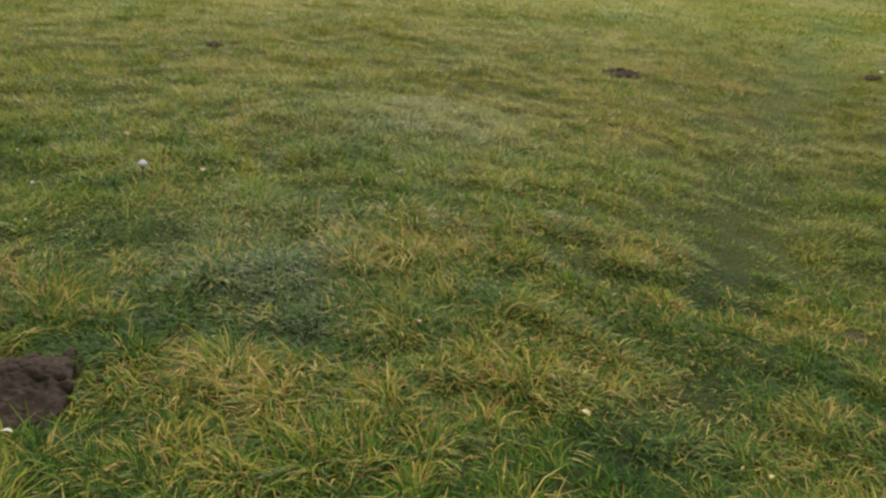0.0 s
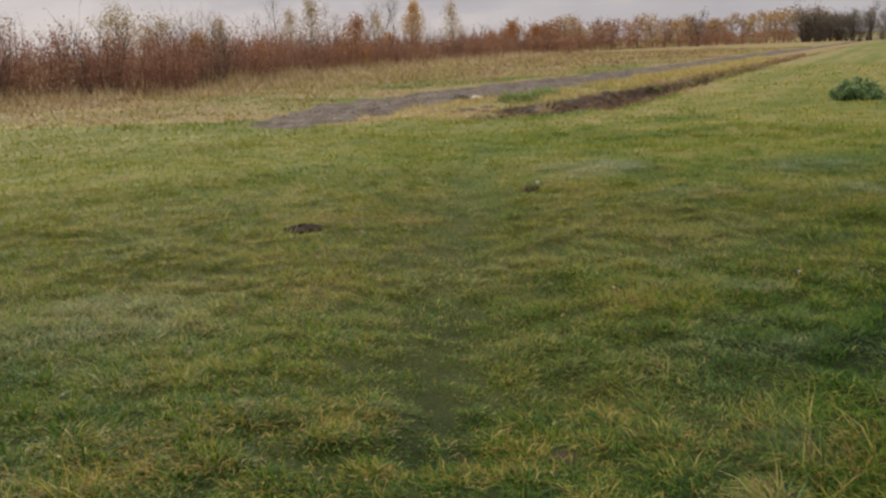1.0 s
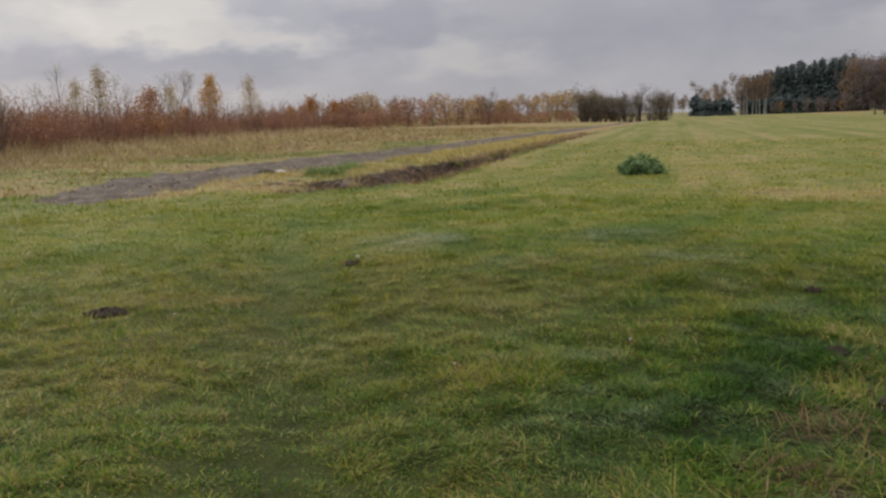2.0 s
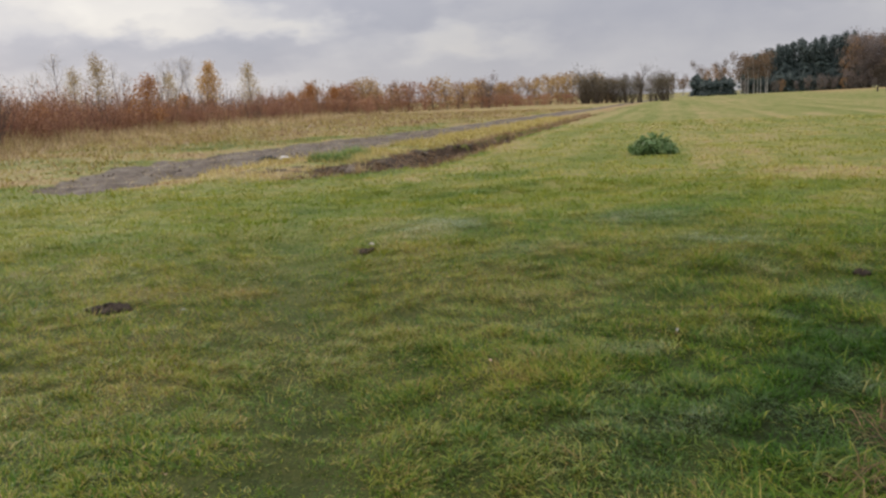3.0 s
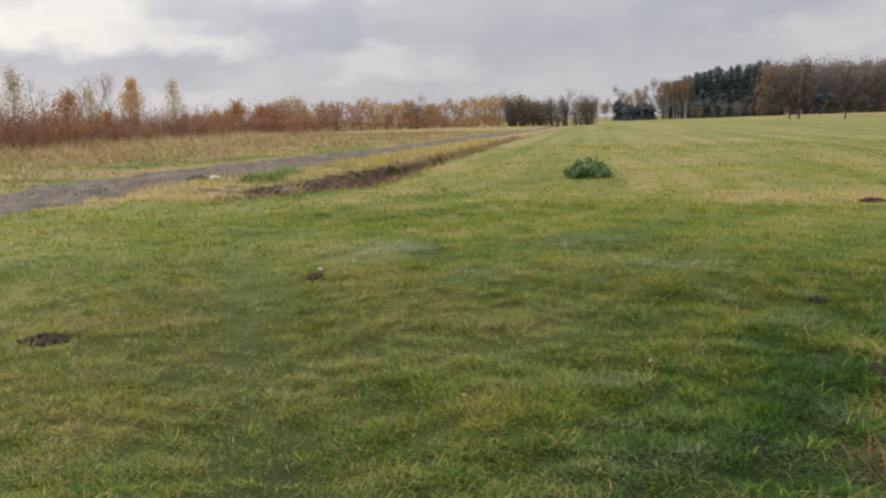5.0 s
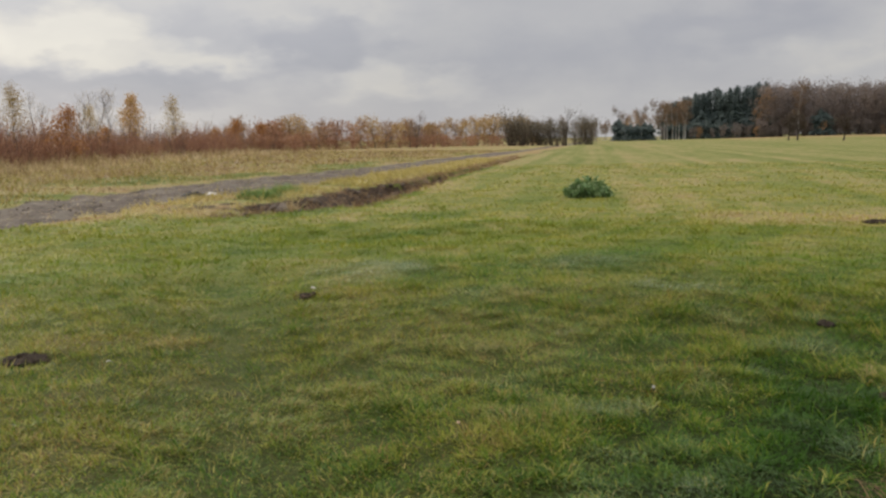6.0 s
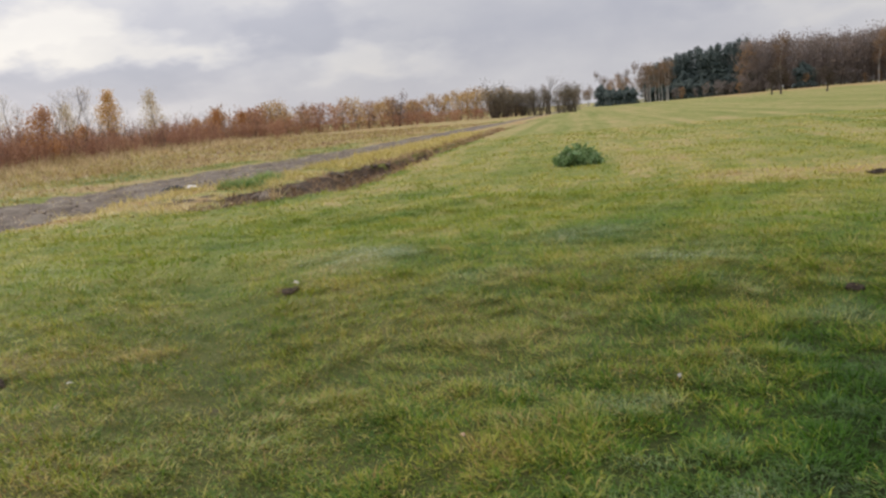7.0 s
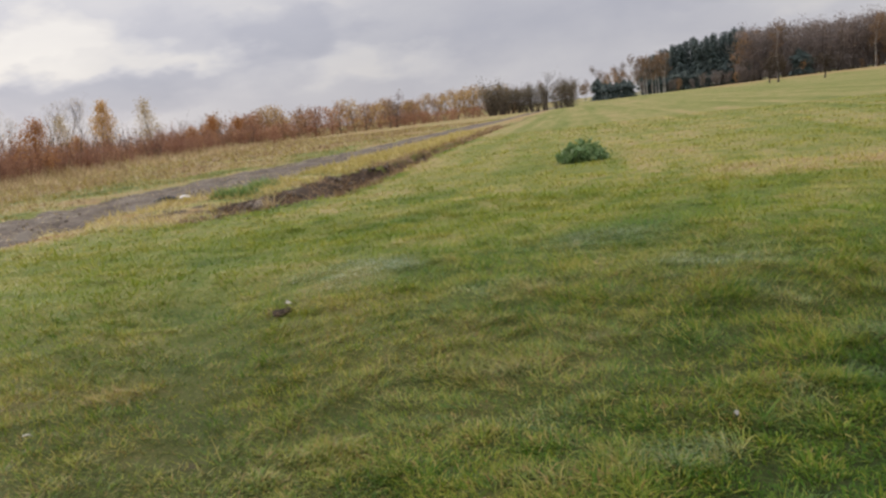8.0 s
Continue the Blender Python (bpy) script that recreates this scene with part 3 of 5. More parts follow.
def build_ground():
    xs = spaced([(-1500, 300), (-100, 40), (-20, 4), (-2, 0.3), (-0.5, 0.075), (9, 0.075), (13, 0.12), (16, 0.15), (22, 0.22), (36, 0.5), (60, 1.2), (130, 5), (240, 8), (300, 10), (420, 60), (4200, 700)])
    ys = spaced([(-4000, 700), (-200, 40), (-40, 5), (-4, 0.4), (-1.6, 0.12), (-0.8, 0.075), (7, 0.075), (10, 0.12), (12, 0.15), (22, 0.22), (36, 0.8), (80, 3), (200, 40), (4000, 700)])
    gx, gy = np.meshgrid(xs, ys, indexing="ij")
    x, y = gx.ravel(), gy.ravel()
    verts = np.stack([x, y, height(x, y)], 1)
    i = np.arange(len(xs) * len(ys)).reshape(len(xs), len(ys))
    quads = np.stack([i[:-1, :-1], i[1:, :-1], i[1:, 1:], i[:-1, 1:]], -1).reshape(-1, 4)
    # dead thatch with gap shade in its colour, only under the near grass
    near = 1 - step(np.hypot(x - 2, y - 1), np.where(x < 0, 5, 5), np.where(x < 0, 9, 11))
    fields = {"dry": dryness(x, y), "soil": soil_share(x, y), "road": track_share(x, y), "field": field_share(x, y), "thatch_shade": near}
    on_track = track_share(x, y)[quads].mean(1) > 0.5
    in_ditch = (ditch_share(x, y)[quads].mean(1) > 0.5) & ~on_track
    for name, label, category, chosen in (
        ("ground", "uneven autumn meadow and mown field of green and yellow grass", "ground", ~(on_track | in_ditch)),
        ("dirt_track", "rutted grey-brown dirt track across the meadow", "dirt track", on_track),
        ("ditch", "shallow ditch with bare brown earth beside the track", "ditch", in_ditch),
    ):
        used, corners = np.unique(quads[chosen], return_inverse=True)
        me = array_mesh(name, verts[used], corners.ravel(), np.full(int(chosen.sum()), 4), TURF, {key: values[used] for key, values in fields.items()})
        me.shade_smooth()
        tagged(new(name, me), label, category, kind="structure")


build_ground()


def blades(name, x, y, length, width, mat, label, seed, stiff=0.0, dry=None, bent=True, category="grass", lead=None, tone=0.0):
    """One mesh of grass blades that start at x, y. bent: with a bend half way up. stiff: 0 matted, 1 upright. lead: the way each one falls."""
    r = np.random.default_rng(seed)
    n = len(x)
    swirl = 3.0 * bumps(x, y, 1.1, 41) + 1.6 * bumps(x, y, 0.35, 42)
    turn = swirl + r.normal(0, 1.4, n) + 2.2
    if lead is not None:
        turn = np.arctan2(lead[1] * 1.1 + np.sin(turn), lead[0] * 1.1 + np.cos(turn))
    if lead is not None:
        stiff = stiff * (1 - rank(x, y))
    lean1 = np.clip(r.normal(1.15, 0.36, n) * (1 - 0.75 * stiff), 0.03, 1.3)
    lean2 = np.clip(lean1 + np.abs(r.normal(0.75, 0.4, n)) * (1 - 0.6 * stiff), 0.05, 1.62)
    ax, ay = np.cos(turn), np.sin(turn)
    side = turn + math.pi / 2 + r.normal(0, 0.5, n)
    sx, sy = np.cos(side) * width / 2, np.sin(side) * width / 2
    base = np.stack([x, y, height(x, y) - 0.003], 1)
    l1, l2 = 0.5 * length, 0.5 * length
    mid = base + np.stack([ax * np.sin(lean1) * l1, ay * np.sin(lean1) * l1, np.cos(lean1) * l1], 1)
    tip = mid + np.stack([ax * np.sin(lean2) * l2, ay * np.sin(lean2) * l2, np.cos(lean2) * l2], 1)
    wide = np.stack([sx, sy, np.zeros(n)], 1)
    if bent:
        verts = np.stack([base - wide, base + wide, mid + 0.8 * wide, mid - 0.8 * wide, tip], 1)
        k = 5 * np.arange(n)[:, None]
        corners = np.concatenate([k + [[0, 1, 2, 3]], k + [[3, 2, 4]]], 1).ravel()
        sizes = np.tile([4, 3], n)
    else:
        verts = np.stack([base - wide, base + wide, tip + 0.25 * wide, tip - 0.25 * wide], 1)
        k = 4 * np.arange(n)[:, None]
        corners, sizes = (k + [[0, 1, 2, 3]]).ravel(), np.full(n, 4)
    each = verts.shape[1]
    d = dryness(x, y) if dry is None else np.full(n, dry) + 0.12 * bumps(x, y, 0.5, 43)
    fields = {"dry": np.repeat(np.clip(d + tone, 0.02, 0.98), each), "pale": np.repeat(pale_sheen(x, y) if dry is None else np.zeros(n), each)}
    me = array_mesh(name, verts.reshape(-1, 3), corners, sizes, mat, fields)
    return tagged(new(name, me), label, category, kind="stuff")


def bare(x, y, r):
    """Drops the blades that would stand on bare soil or on the track."""
    share = np.maximum(soil_share(x, y), track_share(x, y))
    return r.random(len(x)) > 1.25 * share


def ring(r, near, far, low, high, per_metre, cx=0.9, cy=0.2):
    """Random spots in part of a ring round cx, cy; low and high are bearings in degrees."""
    n = int(0.5 * (far ** 2 - near ** 2) * radians(high - low) * per_metre)
    d = np.sqrt(r.uniform(near ** 2, far ** 2, n))
    b = radians(low) + r.random(n) * radians(high - low)
    return cx + d * np.cos(b), cy + d * np.sin(b)


def build_meadow():
    r = np.random.default_rng(5)
    # near, far, bearings, blades per square metre, width, length, bent, tufts per square metre, their spread, how upright
    plan = [
        (0.4, 3.2, -45, 130, 9500, 0.0056, 0.086, True, 80, 0.040, 0.08),
        (3.2, 6.0, -30, 112, 6000, 0.0062, 0.064, True, 75, 0.042, 0.26),
        (6.0, 8.6, -18, 92, 4400, 0.0068, 0.064, False, 60, 0.048, 0.32),
        (8.6, 11.0, -18, 96, 2300, 0.0092, 0.070, False, 40, 0.060, 0.32),
        (11.0, 16.0, -16, 92, 950, 0.0140, 0.084, False, 12, 0.110, 0.30),
        (0.0, 0.4, -180, 180, 4000, 0.0070, 0.110, False, 60, 0.050, 0.0),
        (0.4, 4.0, 130, 315, 1100, 0.0130, 0.110, False, 40, 0.060, 0.0),
        (3.2, 9.0, 112, 330, 260, 0.0280, 0.110, False, 12, 0.110, 0.0),
        (16.0, 27.0, -14, 76, 220, 0.0270, 0.100, False, 4, 0.200, 0.2),
        (27.0, 50.0, -13, 22, 60, 0.0650, 0.090, False, 1, 0.350, 0.2),
    ]
    for n, (near, far, low, high, many, wide, tall, bent, tufts, spread, stiff) in enumerate(plan):
        x, y = ring(r, near, far, low, high, many)
        cx, cy = ring(r, near, far, low, high, tufts)
        own = r.integers(0, len(cx), len(x))
        tuft = r.random(len(x)) < 0.5
        ox, oy = r.normal(0, spread, len(x)), r.normal(0, spread, len(x))
        x, y = np.where(tuft, cx[own] + ox, x), np.where(tuft, cy[own] + oy, y)
        off = np.hypot(ox, oy) / spread + 0.2
        lead = np.stack([ox / spread / off, oy / spread / off]) * tuft
        # blades between the tufts get a darker tone, painting the shade of the gaps
        tone = np.where(tuft, r.normal(0, 0.17 if far <= 3.2 else 0.10 if far <= 11 else 0.03, len(cx))[own], -0.05)
        size = np.where(tuft, r.lognormal(0.05, 0.26, len(cx))[own], 0.85)
        keep = bare(x, y, r) & ~((y > DITCH_TRACK(x)) & (x > 16)) & (y < np.where(x < 15.5, MEADOW_END(x) + 3.0, TRACK_FAR(x)))
        # thinner and trodden down along the foot path
        trod = trodden(x, y)
        keep &= r.random(len(x)) > 0.30 * trod + 0.45 * rank(x, y)
        x, y, trod, lead, tone, size = x[keep], y[keep], trod[keep], lead[:, keep], tone[keep], size[keep]
        # blades hang down the sides of the tufts
        top, e = mound(x, y), 0.05
        slope = np.stack([top - mound(x + e, y), top - mound(x, y + e)]) / e
        lead = lead + 0.12 * slope / (1 + 0.2 * np.hypot(*slope))
        clump = np.clip(1 + 0.42 * top, 0.6, 1.5) * (1 + 0.15 * bumps(x, y, 0.9, 52))
        rough = 1 + 0.12 * step(-path_offset(x, y), 1.0, 3.0) * (1 - step(x, 8, 14))
        cut = 1 - 0.35 * field_share(x, y)
        long = tall * clump * rough * cut * size * (1 - 0.5 * trod) * (1 + 0.7 * rank(x, y)) * r.uniform(0.5, 1.25, len(x))
        blades("meadow_grass", x, y, long, wide * r.uniform(0.55, 1.35, len(x)), BLADES if far <= 3.2 else MID_BLADES if far <= 9 else FAR_BLADES if far <= 11 else FIELD_BLADES, "green and yellowing autumn meadow grass, matted and uneven", 60 + n, stiff, None, bent, "grass", lead, tone - 0.03 * trod)


build_meadow()


def box_spots(r, x0, x1, y0, y1, per_metre):
    n = int((x1 - x0) * (y1 - y0) * per_metre)
    return r.uniform(x0, x1, n), r.uniform(y0, y1, n)


def build_rough_grass():
    r = np.random.default_rng(6)
    # yellow strip between the ditch and the track
    x, y = box_spots(r, 15.5, 62, 10.5, 21, 260)
    keep = (y > DITCH_TRACK(x) - 0.12) & (y < TRACK_NEAR(x) + 0.15) & bare(x, y, r) & (r.random(len(x)) < np.interp(x, [16, 30, 62], [0.5, 1, 0.5]))
    keep &= (bumps(x, y, 0.5, 61) > -0.3)
    x, y = x[keep], y[keep]
    blades("verge_grass", x, y, 0.25 * (1 + 0.5 * bumps(x, y, 0.6, 62)) * r.uniform(0.5, 1.3, len(x)), np.interp(x, [16, 60], [0.018, 0.045]), YELLOW, "yellowed rough grass between the ditch and the dirt track", 70, 0.3, np.interp(x, [17, 21, 25, 45], [0.80, 0.60, 0.48, 0.66]), False)
    # dead grass strewn over the track
    x, y = box_spots(r, 12.6, 60, 13, 26, 60)
    keep = (r.random(len(x)) < 0.9 * track_share(x, y) * step(bumps(0.4 * x, y, 0.8, 57), -0.2, 0.7))
    x, y = x[keep], y[keep]
    blades("track_litter", x, y, 0.12 * r.uniform(0.5, 1.4, len(x)), np.interp(x, [14, 60], [0.012, 0.035]), STRAW, "bleached dead grass strewn over the dirt track", 78, 0.0, 0.55, False)
    # dead weeds on the banks and the floor of the ditch
    x, y = box_spots(r, 16, 70, 9, 20, 240)
    keep = (y > DITCH_FIELD(x) + 0.1) & (y < DITCH_TRACK(x) + 0.1) & (bumps(x, y, 0.55, 67) > np.interp(x, [16, 24, 34], [0.05, -0.45, -0.95]))
    x, y = x[keep], y[keep]
    blades("ditch_weeds", x, y, 0.25 * (1 + 0.5 * bumps(x, y, 0.4, 68)) * r.uniform(0.4, 1.3, len(x)), np.interp(x, [16, 60], [0.016, 0.045]), DEAD, "brown dead weeds and grass in the ditch", 79, 0.3, np.interp(x, [18, 25, 38], [0.42, 0.62, 0.85]), False)
    # green and yellow verge beyond the track
    for n, (x0, x1, many, wide) in enumerate([(4, 45, 60, 0.045), (45, 110, 15, 0.10)]):
        x, y = box_spots(r, x0, x1, 14, 62, many)
        keep = (y > np.where(x < 15, MEADOW_END(x), TRACK_FAR(x)) - 0.1) & (y < THICKET(x) + 1) & bare(x, y, r)
        x, y = x[keep], y[keep]
        blades("verge_grass", x, y, (0.13 + 0.13 * step(y - TRACK_FAR(x), 2, 8)) * np.clip(1 + 0.6 * bumps(x, y, 0.9, 63) + 0.5 * bumps(x, y, 2.2, 69), 0.3, 2.2) * r.uniform(0.5, 1.3, len(x)), wide * r.uniform(0.6, 1.3, len(x)), VERGE, "rough green and straw-coloured grass beside the dirt track", 71 + n, 0.3, None, False)
    # tall dry grass along the foot of the thicket
    for n, (x0, x1, many, wide) in enumerate([(4, 50, 115, 0.034), (50, 112, 36, 0.07), (112, 190, 12, 0.13)]):
        x, y = box_spots(r, x0, x1, 24, 74, many)
        depth = THICKET(x) - y
        edge = depth + 2.4 * bumps(0.6 * x, y, 2.2, 64) + 1.0 * bumps(x, y, 0.6, 65)
        keep = (depth < 11) & (depth > -2.5) & (r.random(len(x)) < 1 - 0.97 * step(edge, 0.5, 4.0)) & (y > TRACK_FAR(x) + 1.5)
        x, y = x[keep], y[keep]
        tall = np.interp(THICKET(x) - y, [-1, 1.5, 5, 10], [0.95, 0.75, 0.42, 0.2]) * np.interp(x, [16, 26, 44], [0.65, 0.8, 1.0]) * (1 + 0.75 * bumps(x, y, 0.8, 66)) * r.uniform(0.5, 1.25, len(x))
        stalk = r.random(len(x)) < 0.055
        blades("dead_weeds", x[stalk], y[stalk], 1.3 * tall[stalk] + 0.1, 0.9 * wide, DEAD, "tall brown dead weed stalks among the dry grass", 85 + n, 0.85, 0.45, False, "weeds")
        blades("dry_grass", x, y, tall, wide * r.uniform(0.6, 1.4, len(x)), STRAW, "tall bleached dry grass along the foot of the thicket", 75 + n, 0.6, 0.64, False)


build_rough_grass()


class Tubes:
    """Tapered round limbs, joined into one mesh."""

    def __init__(self):
        self.verts, self.faces = [], []

    def run(self, points, radii, sides=5):
        first = len(self.verts)
        for n, (p, rad) in enumerate(zip(points, radii)):
            way = (points[min(n + 1, len(points) - 1)] - points[max(n - 1, 0)]).normalized()
            u = way.orthogonal().normalized()
            v = way.cross(u)
            for k in range(sides):
                a = 2 * math.pi * k / sides
                self.verts.append(p + rad * (math.cos(a) * u + math.sin(a) * v))
        for n in range(len(points) - 1):
            for k in range(sides):
                a, b = first + n * sides + k, first + n * sides + (k + 1) % sides
                self.faces.append((a, b, b + sides, a + sides))

    def mesh(self, name, mat):
        return mesh_of(name, self.verts, self.faces, mat, True)


def wander(r, start, way, length, bend, pieces, lift=0.0):
    """Points along a limb that bends by chance."""
    points, p, d = [start.copy()], start.copy(), way.normalized()
    for _ in range(pieces):
        d = (d + Vector((r.gauss(0, bend), r.gauss(0, bend), r.gauss(0, bend) + lift))).normalized()
        p = p + d * (length / pieces)
        points.append(p.copy())
    return points


def leaf_mesh(name, r, places, size, mat, spread, each, droop=0.0):
    """Small four-cornered leaves scattered round places."""
    n = len(places) * each
    g = np.random.default_rng(r.randrange(1 << 30))
    at = np.repeat(np.array([tuple(p) for p in places]), each, 0) + g.normal(0, spread, (n, 3))
    u = g.normal(0, 1, (n, 3))
    u /= np.linalg.norm(u, axis=1, keepdims=True)
    v = np.cross(u, g.normal(0, 1, (n, 3)))
    v /= np.linalg.norm(v, axis=1, keepdims=True)
    long = (size * g.uniform(0.6, 1.35, n))[:, None]
    v[:, 2] -= droop
    verts = np.stack([at - v * long * 0.5, at + u * long * 0.33, at + v * long * 0.5, at - u * long * 0.33], 1).reshape(-1, 3)
    return array_mesh(name, verts, np.arange(4 * n), np.full(n, 4), mat)


def limb_points(points, share):
    k = share * (len(points) - 1)
    i = min(int(k), len(points) - 2)
    return points[i].lerp(points[i + 1], k - i), (points[i + 1] - points[i]).normalized()


def thing(name, label, category, group=""):
    return tagged(new(name), label, category, group)


def make_tree(name, label, category, group, seed, tall, trunk_r, bark, leaf, clear=0.3, limbs=16, reach=0.28, rise=0.7, twigs=5, leaf_size=0.3, leaf_each=4, leaf_spread=0.3, shape="oval", stems=1, bend=0.07, sides=6, far=False):
    """A broadleaf tree: trunk, limbs and twigs in one mesh, a crown of leaves in another."""
    r = random.Random(seed)
    wood, tips = Tubes(), []
    for s in range(stems):
        lean = Vector((r.gauss(0, 0.05 + 0.16 * (stems > 1)), r.gauss(0, 0.05 + 0.16 * (stems > 1)), 1))
        foot = Vector((r.uniform(-0.5, 0.5), r.uniform(-0.5, 0.5), 0)) * (0.12 * tall if stems > 1 else 0)
        own = tall * (1 if s == 0 else r.uniform(0.7, 0.95))
        trunk = wander(r, foot + Vector((0, 0, -0.1)), lean, own, bend, 7, 0.05)
        wood.run(trunk, [trunk_r * (1.25 if k == 0 else 1) * (1 - 0.92 * k / 7) for k in range(8)], sides)
        for k in range(limbs):
            share = clear + (1 - clear) * (k + r.random()) / limbs * 0.96
            at, way = limb_points(trunk, share)
            u = (share - clear) / (1 - clear)
            wide = {"oval": math.sin(math.pi * (0.12 + 0.83 * u)) ** 0.7, "cone": 1.05 - 0.9 * u, "round": math.sqrt(max(0.08, 1 - (1.7 * u - 0.75) ** 2)), "fan": 0.55 + 0.5 * u}[shape]
            long = reach * tall * wide * r.uniform(0.7, 1.2)
            a = r.random() * 2 * math.pi
            out = Vector((math.cos(a), math.sin(a), rise * r.uniform(0.6, 1.3)))
            limb = wander(r, at, out, long, 0.16, 4, 0.04)
            r0 = max(0.012, trunk_r * 0.42 * (1 - 0.75 * share))
            if far:
                wood.run([limb[0], limb[2], limb[4]], [r0, r0 * 0.6, r0 * 0.15], 3)
            else:
                wood.run(limb, [r0 * (1 - 0.85 * j / 4) for j in range(5)], 4)
            for j in range(twigs):
                start, ahead = limb_points(limb, 0.25 + 0.75 * (j + r.random()) / twigs * 0.98)
                side = Vector((r.gauss(0, 1), r.gauss(0, 1), r.gauss(0.35, 0.8)))
                twig = wander(r, start, ahead + 0.8 * side.normalized(), long * r.uniform(0.25, 0.5), 0.2, 2)
                if not far:
                    wood.run(twig, [r0 * 0.35, r0 * 0.22, r0 * 0.08], 3)
                tips += [twig[1], twig[2]] if not far else [twig[2]]
    ob = thing(name, label, category, group)
    part("trunk", wood.mesh("trunk", bark), ob)
    if leaf:
        part("crown", leaf_mesh("crown", r, tips, leaf_size, leaf, leaf_spread, leaf_each), ob)
    return ob


def make_conifer(label, seed, tall, wide, group):
    """A conifer: tapered trunk and whorls of drooping, ragged boughs."""
    r = random.Random(seed)
    wood = Tubes()
    wood.run([Vector((0, 0, tall * k / 6 - 0.1 * (k == 0))) for k in range(7)], [0.011 * tall * (1.05 - k / 6) for k in range(7)], 6)
    verts, faces = [], []
    z = 0.12 * tall
    while z < tall * 0.985:
        u = (z - 0.12 * tall) / (0.88 * tall)
        span = wide * (1 - u) ** 0.55 * (0.75 + 0.35 * min(1, 6 * u)) * (0.85 + 0.3 * math.sin(9 * u + seed)) + 0.25
        for k in range(8 if u < 0.85 else 6):
            a = r.random() * 2 * math.pi
            out, across = Vector((math.cos(a), math.sin(a), 0)), Vector((-math.sin(a), math.cos(a), 0))
            long = span * r.uniform(0.65, 1.2)
            droop = r.uniform(0.05, 0.4) - 0.3 * u
            for j in range(3):
                p = Vector((0, 0, z + r.uniform(-0.2, 0.2))) + out * long * (0.14 + 0.32 * j) + Vector((0, 0, -droop * long * (0.2 + 0.24 * j)))
                half = long * 0.32 * (1.1 - 0.28 * j) * r.uniform(0.7, 1.2)
                tilt = r.uniform(-0.5, 0.5)
                first = len(verts)
                w = across * half + Vector((0, 0, tilt * half))
                verts += [p - w, p + out * long * 0.1 + Vector((0, 0, 0.08 * long)), p + w, p + out * long * 0.42 + Vector((0, 0, -0.26 * long * r.uniform(0.3, 1.3)))]
                faces.append((first, first + 1, first + 2, first + 3))
        z += tall * 0.022 * r.uniform(0.8, 1.3)
    ob = thing("conifer", label, "conifer", group)
    part("trunk", wood.mesh("trunk", PINE_BARK), ob)
    part("crown", mesh_of("crown", verts, faces, NEEDLES), ob)
    return ob


def make_shrub(label, seed, tall, twig_mat, leaf, stems, each, leaf_size, width):
    """A multi-stemmed thicket shrub: thin upright rods with side twigs and withered leaves."""
    r = random.Random(seed)
    wood, tips = Tubes(), []
    for s in range(stems):
        a, d = r.random() * 2 * math.pi, width * math.sqrt(r.random())
        foot = Vector((d * math.cos(a), d * math.sin(a), -0.05))
        own = tall * r.uniform(0.55, 1.0) * (1 - 0.25 * d / width)
        rod = wander(r, foot, Vector((0.25 * math.cos(a) + r.gauss(0, 0.12), 0.25 * math.sin(a) + r.gauss(0, 0.12), 1)), own, 0.12, 3, 0.06)
        thick = 0.017 * r.uniform(0.6, 1.3)
        wood.run(rod, [thick, thick * 0.8, thick * 0.55, thick * 0.2], 3)
        for k in range(4):
            at, way = limb_points(rod, 0.25 + 0.7 * (k + r.random()) / 4)
            side = Vector((r.gauss(0, 1), r.gauss(0, 1), 0.6)).normalized()
            twig = wander(r, at, way * 0.7 + side, own * r.uniform(0.12, 0.28), 0.12, 2, 0.08)
            wood.run([twig[0], twig[2]], [thick * 0.55, thick * 0.2], 3)
            tips += [twig[1], twig[2]]
    ob = thing("shrub", label, "shrub", "thicket beside the field")
    part("wood", wood.mesh("wood", twig_mat), ob)
    if each:
        chosen = r.sample(tips, int(len(tips) * min(1, each)))
        part("foliage", leaf_mesh("foliage", r, chosen, leaf_size, leaf, 0.13, max(1, round(each))), ob)
    return ob


def scatter(models, places):
    """Sets the models down at places, rows of (which, x, y, scale, turn): each model itself first, then copies."""
    used = set()
    for which, x, y, s, turn in places:
        m = pose(x, y, float(height(np.array(x), np.array(y))), 0, 0, turn)
        ob = models[which] if which not in used else copy_thing(models[which], m)
        used.add(which)
        ob.matrix_basis = m @ Matrix.Diagonal((s, s, s, 1))


